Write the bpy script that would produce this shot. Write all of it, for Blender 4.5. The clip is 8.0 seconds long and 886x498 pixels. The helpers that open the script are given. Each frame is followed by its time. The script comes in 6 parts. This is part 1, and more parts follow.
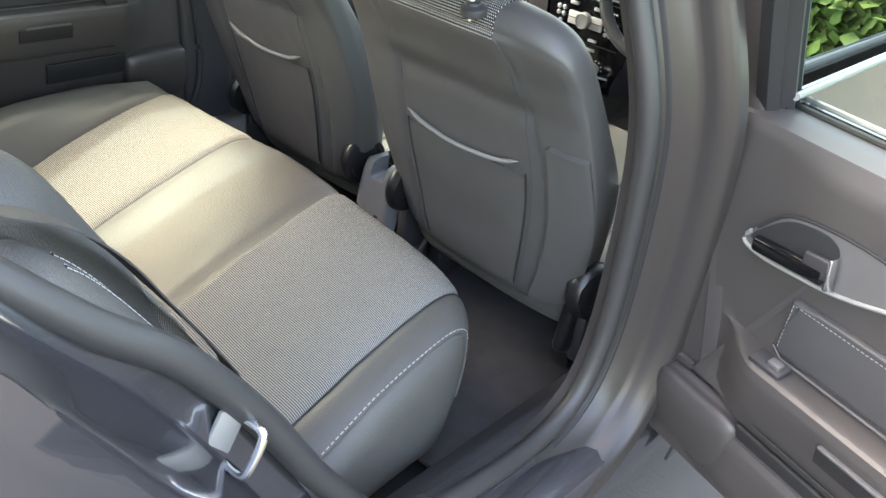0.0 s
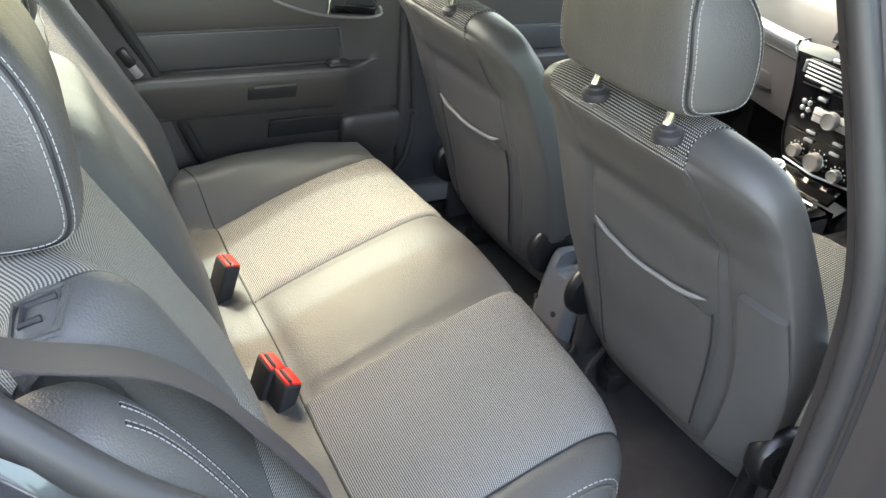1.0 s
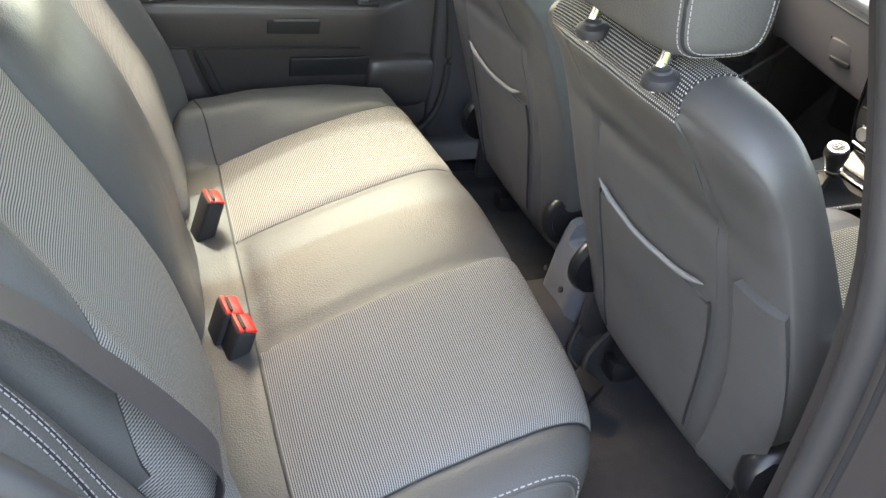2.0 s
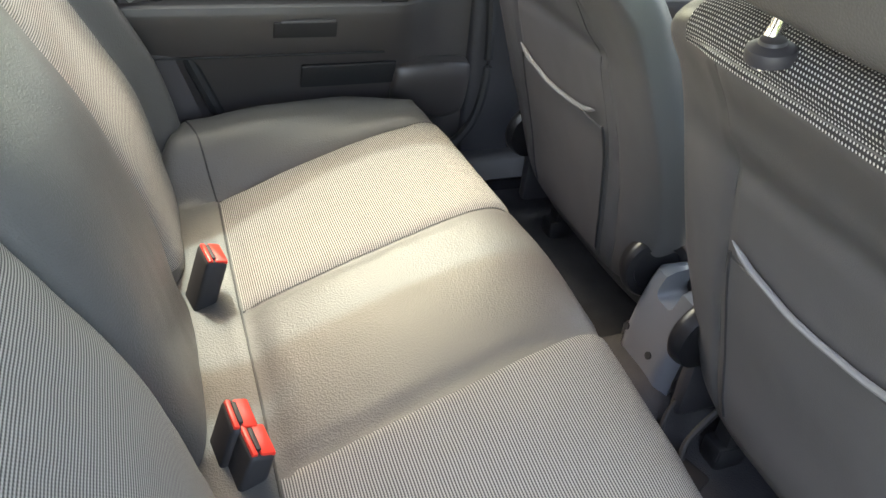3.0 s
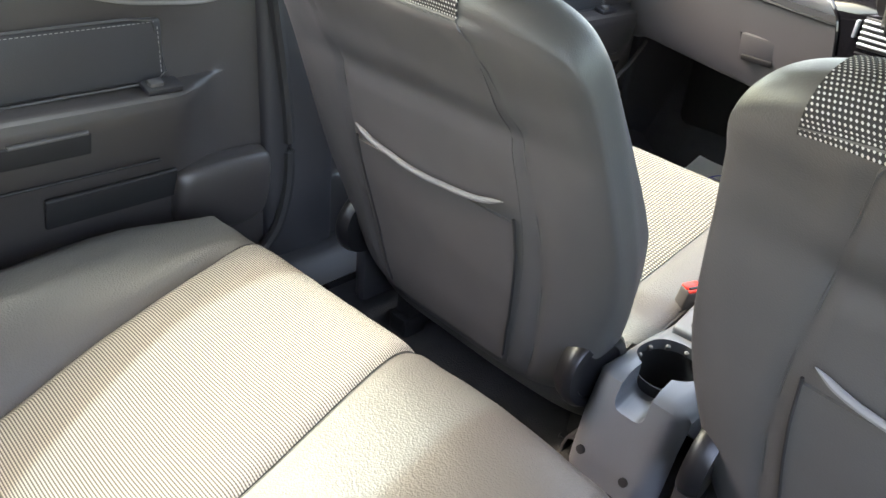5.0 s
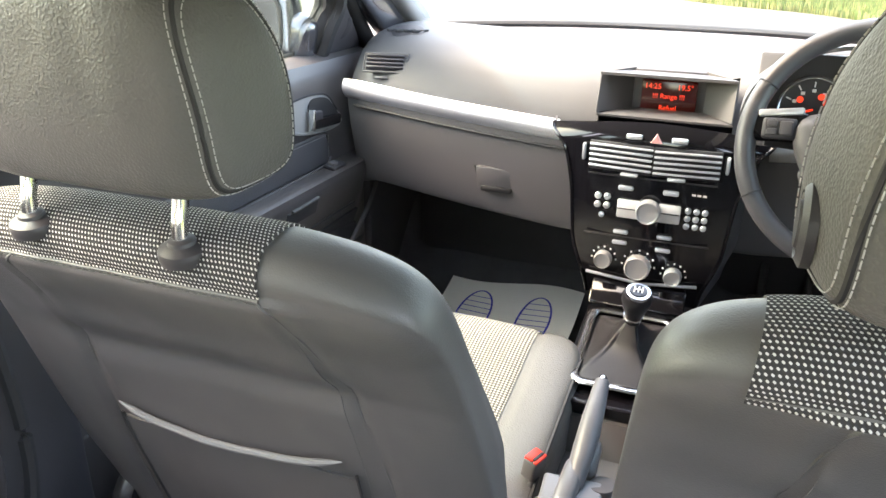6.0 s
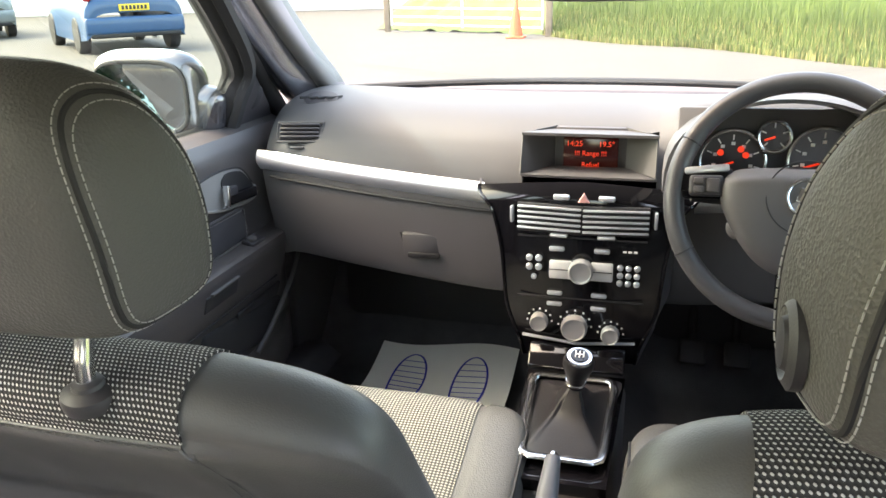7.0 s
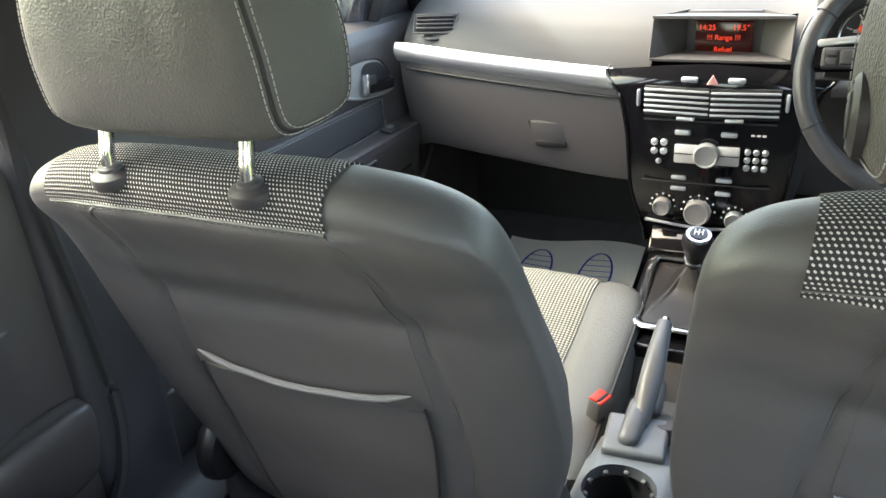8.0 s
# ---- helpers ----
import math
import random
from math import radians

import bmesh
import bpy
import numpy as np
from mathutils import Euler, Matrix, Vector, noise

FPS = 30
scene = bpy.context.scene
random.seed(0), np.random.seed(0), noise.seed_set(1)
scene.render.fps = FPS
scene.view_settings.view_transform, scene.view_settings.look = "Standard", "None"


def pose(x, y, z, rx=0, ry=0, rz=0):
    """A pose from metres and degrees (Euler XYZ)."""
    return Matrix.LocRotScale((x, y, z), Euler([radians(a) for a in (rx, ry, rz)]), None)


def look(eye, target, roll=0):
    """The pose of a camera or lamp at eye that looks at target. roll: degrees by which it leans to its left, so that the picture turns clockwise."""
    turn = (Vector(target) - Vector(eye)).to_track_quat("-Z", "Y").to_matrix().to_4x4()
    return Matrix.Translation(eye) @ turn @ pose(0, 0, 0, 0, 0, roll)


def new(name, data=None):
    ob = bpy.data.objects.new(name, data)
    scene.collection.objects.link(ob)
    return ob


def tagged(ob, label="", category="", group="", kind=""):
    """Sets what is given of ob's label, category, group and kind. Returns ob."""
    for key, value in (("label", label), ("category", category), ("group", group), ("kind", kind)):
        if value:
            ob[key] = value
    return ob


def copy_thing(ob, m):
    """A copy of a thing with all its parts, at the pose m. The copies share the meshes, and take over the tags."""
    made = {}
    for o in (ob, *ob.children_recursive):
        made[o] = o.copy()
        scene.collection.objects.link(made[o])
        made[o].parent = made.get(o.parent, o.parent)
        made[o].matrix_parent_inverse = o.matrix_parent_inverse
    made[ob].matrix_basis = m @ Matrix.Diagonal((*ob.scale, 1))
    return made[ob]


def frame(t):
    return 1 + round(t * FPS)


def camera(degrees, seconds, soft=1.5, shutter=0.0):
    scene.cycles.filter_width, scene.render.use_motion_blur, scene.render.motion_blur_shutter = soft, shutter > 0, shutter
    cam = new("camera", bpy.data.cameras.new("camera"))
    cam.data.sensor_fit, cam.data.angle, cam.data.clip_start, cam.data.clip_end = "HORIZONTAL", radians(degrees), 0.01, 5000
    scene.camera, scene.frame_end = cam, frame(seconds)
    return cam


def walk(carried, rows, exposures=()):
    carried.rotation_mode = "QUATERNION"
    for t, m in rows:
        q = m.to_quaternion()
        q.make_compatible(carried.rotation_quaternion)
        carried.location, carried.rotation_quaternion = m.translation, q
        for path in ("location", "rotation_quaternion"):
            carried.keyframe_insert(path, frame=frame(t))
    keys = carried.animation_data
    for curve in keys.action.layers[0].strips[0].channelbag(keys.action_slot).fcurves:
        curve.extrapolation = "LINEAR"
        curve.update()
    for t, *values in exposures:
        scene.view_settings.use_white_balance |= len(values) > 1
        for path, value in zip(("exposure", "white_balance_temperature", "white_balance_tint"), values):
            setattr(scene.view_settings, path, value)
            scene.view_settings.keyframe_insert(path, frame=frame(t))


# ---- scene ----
cam = camera(58.9, 8.0)
PATH = [
    (0, (1.222, -0.89, 1.364), (0.105, 0.387, 0.306), 6.8),
    (0.5, (1.15, -0.838, 1.416), (-0.204, 0.198, 0.37), 4.7),
    (1, (1.154, -0.724, 1.428), (-0.336, 0.124, 0.398), 5.3),
    (1.2, (1.176, -0.659, 1.421), (-0.329, 0.15, 0.382), 6.9),
    (2.3, (1.064, -0.509, 1.325), (-0.473, 0.109, 0.204), 6.5),
    (2.5, (0.976, -0.503, 1.315), (-0.557, 0.121, 0.192), 6.0),
    (3, (0.792, -0.49, 1.272), (-0.717, 0.144, 0.122), 6.0),
    (3.5, (0.633, -0.478, 1.238), (-0.913, 0.029, 0.074), 6.6),
    (4, (0.556, -0.507, 1.209), (-0.959, 0.066, 0.036), 8.6),
    (4.2, (0.534, -0.519, 1.209), (-0.94, 0.132, 0.024), 7.7),
    (5.3, (0.263, -0.512, 1.198), (-0.742, 0.941, 0.262), 4.5),
    (5.5, (0.212, -0.475, 1.219), (-0.685, 1.081, 0.338), 2.8),
    (6, (0.15, -0.422, 1.275), (-0.526, 1.294, 0.503), 0.5),
    (6.5, (0.119, -0.38, 1.292), (-0.43, 1.413, 0.595), -0.3),
    (7, (0.113, -0.361, 1.305), (-0.386, 1.456, 0.633), -1.4),
    (7.5, (0.124, -0.37, 1.305), (-0.418, 1.422, 0.6), -2.2),
    (8, (0.164, -0.454, 1.248), (-0.635, 1.165, 0.430), -3.9),
]
walk(cam, [(t, look(eye, target, roll)) for t, eye, target, roll in PATH], [(0, 4.25, 8750, 15), (1, 4.23, 8650, 17), (2.5, 4.35, 8700, 19), (3.1, 4.2, 8700, 19), (4, 4.17, 7900, 20), (5.4, 4.65, 8400, 20), (6, 4.6, 8400, 20), (6.6, 4.22, 8600, 20), (7.5, 4.0, 8500, 20), (8, 4.2, 8200, 15)])

# ---- light ----
world = bpy.data.worlds.new("sky")
scene.world = world
world.use_nodes = True
SUN_EL, SUN_AZ = radians(51.5), radians(-98)  # azimuth from +y, to the right
wn = world.node_tree
sky = wn.nodes.new("ShaderNodeTexSky")
sky.sky_type = "NISHITA"
sky.sun_disc = False
sky.dust_density = 2.6
sky.sun_elevation, sky.sun_rotation = SUN_EL, SUN_AZ
wn.links.new(sky.outputs[0], wn.nodes["Background"].inputs[0])
wn.nodes["Background"].inputs[1].default_value = 0.15
sun = new("sun", bpy.data.lights.new("sun", "SUN"))
sun.data.energy, sun.data.angle, sun.data.color = 0.215, radians(1.0), (0.61, 0.96, 1.10)
sun_from = Vector((math.sin(SUN_AZ) * math.cos(SUN_EL), math.cos(SUN_AZ) * math.cos(SUN_EL), math.sin(SUN_EL)))
sun.matrix_world = look(sun_from * 50, (0, 0, 0))


# ---- materials ----
def mat(name, base, rough=0.5, metal=0.0, grain=0.0, grain_size=0.002, var=0.15, var_size=0.15, coat=0.0, spec=0.5, emit=None, strength=0.0, kind="noise"):
    m = bpy.data.materials.new(name)
    m.use_nodes = True
    nt = m.node_tree
    b = nt.nodes["Principled BSDF"]
    b.inputs["Roughness"].default_value = rough
    b.inputs["Metallic"].default_value = metal
    b.inputs["Coat Weight"].default_value = coat
    b.inputs["Coat Roughness"].default_value = 0.04
    b.inputs["Specular IOR Level"].default_value = spec
    geo = nt.nodes.new("ShaderNodeNewGeometry")
    n1 = nt.nodes.new("ShaderNodeTexNoise")
    n1.inputs["Scale"].default_value = 1 / var_size
    n1.inputs["Detail"].default_value = 6
    nt.links.new(geo.outputs["Position"], n1.inputs["Vector"])
    mix = nt.nodes.new("ShaderNodeMix")
    mix.data_type = "RGBA"
    mix.inputs[6].default_value = (*[c * (1 - var) for c in base], 1)
    mix.inputs[7].default_value = (*[min(1, c * (1 + var)) for c in base], 1)
    nt.links.new(n1.outputs["Fac"], mix.inputs[0])
    nt.links.new(mix.outputs[2], b.inputs["Base Color"])
    rr = nt.nodes.new("ShaderNodeMapRange")
    rr.inputs[3].default_value, rr.inputs[4].default_value = max(0.02, rough * 0.85), min(1, rough * 1.15)
    nt.links.new(n1.outputs["Fac"], rr.inputs[0])
    nt.links.new(rr.outputs[0], b.inputs["Roughness"])
    if grain:
        if kind == "leather":
            g = nt.nodes.new("ShaderNodeTexVoronoi")
            g.feature = "F1"
            g.inputs["Scale"].default_value = 1 / grain_size
            out = g.outputs["Distance"]
            swirl = nt.nodes.new("ShaderNodeTexNoise")
            swirl.inputs["Scale"].default_value = 0.45 / grain_size
            bend = nt.nodes.new("ShaderNodeVectorMath")
            bend.operation = "MULTIPLY_ADD"
            bend.inputs[1].default_value = (grain_size * 1.3,) * 3
            nt.links.new(geo.outputs["Position"], swirl.inputs["Vector"])
            nt.links.new(swirl.outputs["Color"], bend.inputs[0])
            nt.links.new(geo.outputs["Position"], bend.inputs[2])
        else:
            g = nt.nodes.new("ShaderNodeTexNoise")
            g.inputs["Scale"].default_value = 1 / grain_size
            g.inputs["Detail"].default_value = 2
            out = g.outputs["Fac"]
        nt.links.new(bend.outputs[0] if kind == "leather" else geo.outputs["Position"], g.inputs["Vector"])
        bump = nt.nodes.new("ShaderNodeBump")
        bump.inputs["Strength"].default_value = grain
        bump.inputs["Distance"].default_value = grain_size * 0.4
        nt.links.new(out, bump.inputs["Height"])
        nt.links.new(bump.outputs[0], b.inputs["Normal"])
    if emit:
        b.inputs["Emission Color"].default_value = (*emit, 1)
        b.inputs["Emission Strength"].default_value = strength
    return m


def woven(name, dark, light, px, py, cover=0.5, stagger=False):
    """Cloth woven of light stitches on a dark ground; px, py: spacing in metres along the UV map."""
    m = mat(name, dark, 0.85, spec=0.25)
    nt = m.node_tree
    b = nt.nodes["Principled BSDF"]
    uv = nt.nodes.new("ShaderNodeUVMap")
    sep = nt.nodes.new("ShaderNodeSeparateXYZ")
    nt.links.new(uv.outputs[0], sep.inputs[0])

    def wave(out, period, off=0.0):
        a = nt.nodes.new("ShaderNodeMath")
        a.operation = "MULTIPLY_ADD"
        a.inputs[1].default_value, a.inputs[2].default_value = 2 * math.pi / period, off
        nt.links.new(out, a.inputs[0])
        s = nt.nodes.new("ShaderNodeMath")
        s.operation = "SINE"
        nt.links.new(a.outputs[0], s.inputs[0])
        return s

    row = nt.nodes.new("ShaderNodeMath")
    row.operation = "MULTIPLY_ADD"
    row.inputs[1].default_value = 0.5 * px / py if stagger else 0.0
    nt.links.new(sep.outputs[1], row.inputs[0])
    nt.links.new(sep.outputs[0], row.inputs[2])
    sx, sy = wave(row.outputs[0], px), wave(sep.outputs[1], py)
    add = nt.nodes.new("ShaderNodeMath")
    add.operation = "ADD"
    nt.links.new(sx.outputs[0], add.inputs[0])
    nt.links.new(sy.outputs[0], add.inputs[1])
    ramp = nt.nodes.new("ShaderNodeMapRange")
    ramp.inputs[1].default_value, ramp.inputs[2].default_value = 1.2 - 2 * cover, 1.9 - 2 * cover
    nt.links.new(add.outputs[0], ramp.inputs[0])
    mix = nt.nodes.new("ShaderNodeMix")
    mix.data_type = "RGBA"
    mix.inputs[7].default_value = (*light, 1)
    nt.links.new(ramp.outputs[0], mix.inputs[0])
    nt.links.new(b.inputs["Base Color"].links[0].from_socket, mix.inputs[6])
    nt.links.new(mix.outputs[2], b.inputs["Base Color"])
    bump = nt.nodes.new("ShaderNodeBump")
    bump.inputs["Strength"].default_value, bump.inputs["Distance"].default_value = 0.5, 0.001
    nt.links.new(add.outputs[0], bump.inputs["Height"])
    nt.links.new(bump.outputs[0], b.inputs["Normal"])
    return m


def ribbed(name, dark, light, rib, stitch):
    """Ribbed cloth: soft pale ribs across the UV map's second axis, broken into short stitches along each rib."""
    m = mat(name, dark, 0.85, spec=0.25)
    nt = m.node_tree
    b = nt.nodes["Principled BSDF"]
    uv = nt.nodes.new("ShaderNodeUVMap")
    sep = nt.nodes.new("ShaderNodeSeparateXYZ")
    nt.links.new(uv.outputs[0], sep.inputs[0])

    def node(op, a, c, d=None):
        n = nt.nodes.new("ShaderNodeMath")
        n.operation = op
        for k, v in enumerate((a, c, d)):
            if v is None:
                continue
            if isinstance(v, float):
                n.inputs[k].default_value = v
            else:
                nt.links.new(v, n.inputs[k])
        return n.outputs[0]

    wave = node("SINE", node("MULTIPLY", sep.outputs[1], 2 * math.pi / rib), None)
    rows = node("MULTIPLY", node("FLOOR", node("MULTIPLY", sep.outputs[1], 1 / rib), None), math.pi)
    cross = node("SINE", node("MULTIPLY_ADD", sep.outputs[0], 2 * math.pi / stitch, rows), None)
    high = node("MULTIPLY_ADD", cross, 0.30, wave)
    ramp = nt.nodes.new("ShaderNodeMapRange")
    ramp.inputs[1].default_value, ramp.inputs[2].default_value = -0.9, 0.9
    nt.links.new(high, ramp.inputs[0])
    mix = nt.nodes.new("ShaderNodeMix")
    mix.data_type = "RGBA"
    mix.inputs[7].default_value = (*light, 1)
    nt.links.new(ramp.outputs[0], mix.inputs[0])
    nt.links.new(b.inputs["Base Color"].links[0].from_socket, mix.inputs[6])
    nt.links.new(mix.outputs[2], b.inputs["Base Color"])
    bump = nt.nodes.new("ShaderNodeBump")
    bump.inputs["Strength"].default_value, bump.inputs["Distance"].default_value = 0.35, 0.001
    nt.links.new(high, bump.inputs["Height"])
    nt.links.new(bump.outputs[0], b.inputs["Normal"])
    return m


LEATHER = mat("leather", (0.092, 0.091, 0.085), 0.45, spec=0.5, grain=0.5, grain_size=0.0025, kind="leather", var=0.12)
BACKPANEL = mat("seat_back_vinyl", (0.078, 0.077, 0.075), 0.45, grain=0.25, grain_size=0.0016, kind="leather", var=0.1)
CLOTH = ribbed("cloth_fine", (0.055, 0.055, 0.052), (0.37, 0.36, 0.33), 0.0036, 0.0034)
CLOTH_DOT = woven("cloth_dotted", (0.035, 0.034, 0.034), (0.55, 0.53, 0.50), 0.0038, 0.0041, 0.28, True)
THREAD = mat("thread", (0.42, 0.41, 0.39), 0.7)
HEM_HIGHLIGHT = mat("hem_highlight_vinyl", (0.2, 0.2, 0.2), 0.42)
PLASTIC = mat("dash_plastic", (0.066, 0.064, 0.063), 0.6, grain=0.3, grain_size=0.0012, var=0.05)
PILLAR_PLASTIC = mat("pillar_plastic", (0.27, 0.262, 0.255), 0.6, grain=0.3, grain_size=0.0012, var=0.05)
PLASTIC_MID = mat("grey_plastic", (0.060, 0.057, 0.058), 0.5, grain=0.3, grain_size=0.0012, var=0.07)
DOOR_PLASTIC = mat("door_trim_plastic", (0.052, 0.046, 0.044), 0.46, grain=0.3, grain_size=0.0012, var=0.07, spec=0.9)
PLASTIC_DARK = mat("dark_plastic", (0.034, 0.033, 0.036), 0.5, grain=0.3, grain_size=0.0012, var=0.1)
SEAL_RUBBER = mat("seal_rubber", (0.042, 0.041, 0.041), 0.42, grain=0.2, grain_size=0.002, var=0.12)
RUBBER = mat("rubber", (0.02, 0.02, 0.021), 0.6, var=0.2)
PIANO = mat("piano_black", (0.005, 0.005, 0.006), 0.10, coat=0.3, spec=0.35)
SILVER = mat("silver_trim", (0.62, 0.65, 0.66), 0.32, metal=0.7, var=0.04)
CHROME = mat("chrome", (0.72, 0.72, 0.72), 0.18, metal=1.0, var=0.02)
CARPET = mat("carpet", (0.064, 0.062, 0.064), 0.95, grain=1.0, grain_size=0.003, var=0.35, var_size=0.05, spec=0.1)
BLACK_PLASTIC = mat("black_plastic", (0.012, 0.012, 0.013), 0.3, var=0.1)
RED = mat("red_plastic", (0.75, 0.035, 0.02), 0.4)
PAINT = mat("car_paint", (0.105, 0.108, 0.122), 0.24, metal=0.75, coat=1.0, var=0.05)
HEADLINER = mat("headliner_cloth", (0.52, 0.51, 0.49), 0.95, grain=0.3, grain_size=0.002)
PAPER = mat("paper_mat", (0.82, 0.8, 0.74), 0.8, var=0.04)
TARMAC = mat("tarmac", (0.084, 0.076, 0.066), 0.9, grain=0.6, grain_size=0.012, var=0.3, var_size=0.8)
GRASSM = mat("grass", (0.092, 0.135, 0.030), 0.8, var=0.35, var_size=1.1)

CLOTH_LIGHT = woven("cloth_pale", (0.075, 0.075, 0.07), (0.40, 0.39, 0.34), 0.0056, 0.0056, 0.55)
LEATHER_DARK = mat("black_leather", (0.012, 0.012, 0.013), 0.45, spec=0.35, grain=0.35, grain_size=0.0018, kind="leather", var=0.15)
JAMB_GREY = mat("pillar_satin", (0.046, 0.041, 0.039), 0.32, metal=0.2, var=0.08)
PLASTIC_LOW = mat("lower_dash_plastic", (0.098, 0.095, 0.094), 0.55, grain=0.3, grain_size=0.0012, var=0.05)
LEATHER_RIM = mat("rim_leather", (0.06, 0.06, 0.062), 0.38, grain=0.3, grain_size=0.0018, kind="leather", var=0.12)
WEBBING = mat("webbing", (0.060, 0.053, 0.055), 0.65, grain=0.6, grain_size=0.0016, var=0.15)
SILVER_LIGHT = mat("pale_silver_plastic", (0.62, 0.61, 0.58), 0.4, metal=0.2, var=0.04)
SILVER_DULL = mat("dull_silver_plastic", (0.33, 0.33, 0.32), 0.45, metal=0.4, var=0.05)
SILVER_PLASTIC = mat("blue_grey_plastic", (0.138, 0.146, 0.158), 0.36, grain=0.2, grain_size=0.001, var=0.05)
SILVER_PAINT = mat("silver_paint", (0.17, 0.19, 0.19), 0.3, metal=0.3, coat=0.8, var=0.04)
WHITE_PRINT = mat("white_print", (0.75, 0.75, 0.72), 0.6)
BLUE_INK = mat("blue_ink", (0.04, 0.05, 0.42), 0.7)
HAZARD = mat("hazard_red", (0.6, 0.3, 0.27), 0.4)
SCREEN = mat("screen_glass", (0.02, 0.006, 0.005), 0.15, emit=(0.5, 0.03, 0.01), strength=0.0015)
RED_GLOW = mat("red_glow", (0.6, 0.05, 0.02), 0.5, emit=(1.0, 0.05, 0.015), strength=0.05)
BLUE_PAINT = mat("blue_paint", (0.004, 0.060, 0.150), 0.35, coat=0.25, var=0.06)
DARK_GLASS = mat("dark_glass", (0.015, 0.018, 0.02), 0.06, coat=0.5)
LAMP_RED = mat("lamp_red", (0.45, 0.02, 0.02), 0.2)
PLATE = mat("yellow_plate", (0.75, 0.52, 0.03), 0.5)
GALV = mat("galvanised_steel", (0.55, 0.56, 0.56), 0.55, metal=0.2, var=0.2)
POSTWOOD = mat("weathered_wood", (0.19, 0.15, 0.11), 0.9, grain=0.5, grain_size=0.01, var=0.35)
ORANGE = mat("orange_plastic", (0.8, 0.13, 0.05), 0.55)
DRY_GRASS = mat("dry_grass", (0.30, 0.27, 0.10), 0.85, var=0.4, var_size=0.3)
WHITE_WALL = mat("pale_render", (0.62, 0.6, 0.56), 0.9, grain=0.3, grain_size=0.03, var=0.12, var_size=1.0)
LEAF = mat("leaf", (0.06, 0.11, 0.025), 0.7, var=0.45, var_size=0.3)
DIAL = mat("dial_black", (0.015, 0.015, 0.016), 0.3)
# dim blue base paints the blue of the sky into the reflection
SKY_BLUE_MIRROR = mat("mirror", (0.10, 0.17, 0.25), 0.01, metal=1.0, var=0.0)


def glass_mat(name, tint):
    m = bpy.data.materials.new(name)
    m.use_nodes = True
    nt = m.node_tree
    nt.nodes.remove(nt.nodes["Principled BSDF"])
    tr, gl, mx, fr = (nt.nodes.new("ShaderNode" + k) for k in ("BsdfTransparent", "BsdfGlossy", "MixShader", "Fresnel"))
    tr.inputs[0].default_value = (*tint, 1)
    gl.inputs["Roughness"].default_value = 0.01
    fr.inputs[0].default_value = 1.45
    nt.links.new(fr.outputs[0], mx.inputs[0])
    nt.links.new(tr.outputs[0], mx.inputs[1])
    nt.links.new(gl.outputs[0], mx.inputs[2])
    nt.links.new(mx.outputs[0], nt.nodes["Material Output"].inputs[0])
    return m


GLASS = glass_mat("window_glass", (0.82, 0.90, 0.84))
SIDE_GLASS = glass_mat("tinted_side_glass", (0.60, 0.72, 0.64))


# ---- building helpers ----
def finish(ob, bm, material, smooth=True):
    bm.normal_update()
    bm.to_mesh(ob.data)
    bm.free()
    if material:
        ob.data.materials.append(material)
    if smooth:
        ob.data.polygons.foreach_set("use_smooth", [True] * len(ob.data.polygons))
        ob.data.set_sharp_from_angle(angle=radians(40))
    return ob


def part(name, bm, material, parent, label=""):
    ob = new(name, bpy.data.meshes.new(name))
    finish(ob, bm, material)
    ob.parent = parent
    return tagged(ob, label)


def thing(name, label, category, group="", kind="", at=(0, 0, 0)):
    ob = new(name)
    ob.location = at
    ob.empty_display_size = 0.05
    return tagged(ob, label, category, group, kind)


def catmull(pts, t, closed=False):
    """Point at t in 0..1 on a smooth curve through pts."""
    n = len(pts)
    segs = n if closed else n - 1
    f = min(max(t, 0.0), 1.0) * segs
    i = min(int(f), segs - 1)
    f -= i
    g = (lambda k: Vector(pts[k % n])) if closed else (lambda k: Vector(pts[min(max(k, 0), n - 1)]))
    a, b, c, d = g(i - 1), g(i), g(i + 1), g(i + 2)
    return 0.5 * (2 * b + (c - a) * f + (2 * a - 5 * b + 4 * c - d) * f * f + (3 * b - a - 3 * c + d) * f ** 3)


def curve(pts, n, closed=False):
    return [catmull(pts, i / n if closed else i / (n - 1), closed) for i in range(n)]


def grid(fn, nu, nv, close_u=False, close_v=False, uv=True, flip=False):
    """A sheet through fn(i / nu, j / nv) -> point, or (point, u, v)."""
    bm = bmesh.new()
    lay = bm.loops.layers.uv.new("UVMap") if uv else None
    mu, mv = nu if close_u else nu + 1, nv if close_v else nv + 1
    vs, st = [], []
    for i in range(mu):
        for j in range(mv):
            p = fn(i / nu, j / nv)
            if isinstance(p, tuple) and len(p) == 2:
                st.append(p[1])
                p = p[0]
            else:
                st.append((i / nu, j / nv))
            vs.append(bm.verts.new(p))
    for i in range(nu):
        for j in range(nv):
            ids = [(i, j), (i + 1, j), (i + 1, j + 1), (i, j + 1)]
            if flip:
                ids.reverse()
            k = [(a % mu) * mv + (b % mv) for a, b in ids]
            f = bm.faces.new([vs[q] for q in k])
            if uv:
                for lp, q in zip(f.loops, k):
                    lp[lay].uv = st[q]
    return bm


def solid(bm, depth):
    """Gives a sheet a thickness, behind its face."""
    bm.normal_update()
    bmesh.ops.solidify(bm, geom=bm.faces[:], thickness=depth)
    bmesh.ops.recalc_face_normals(bm, faces=bm.faces[:])
    return bm


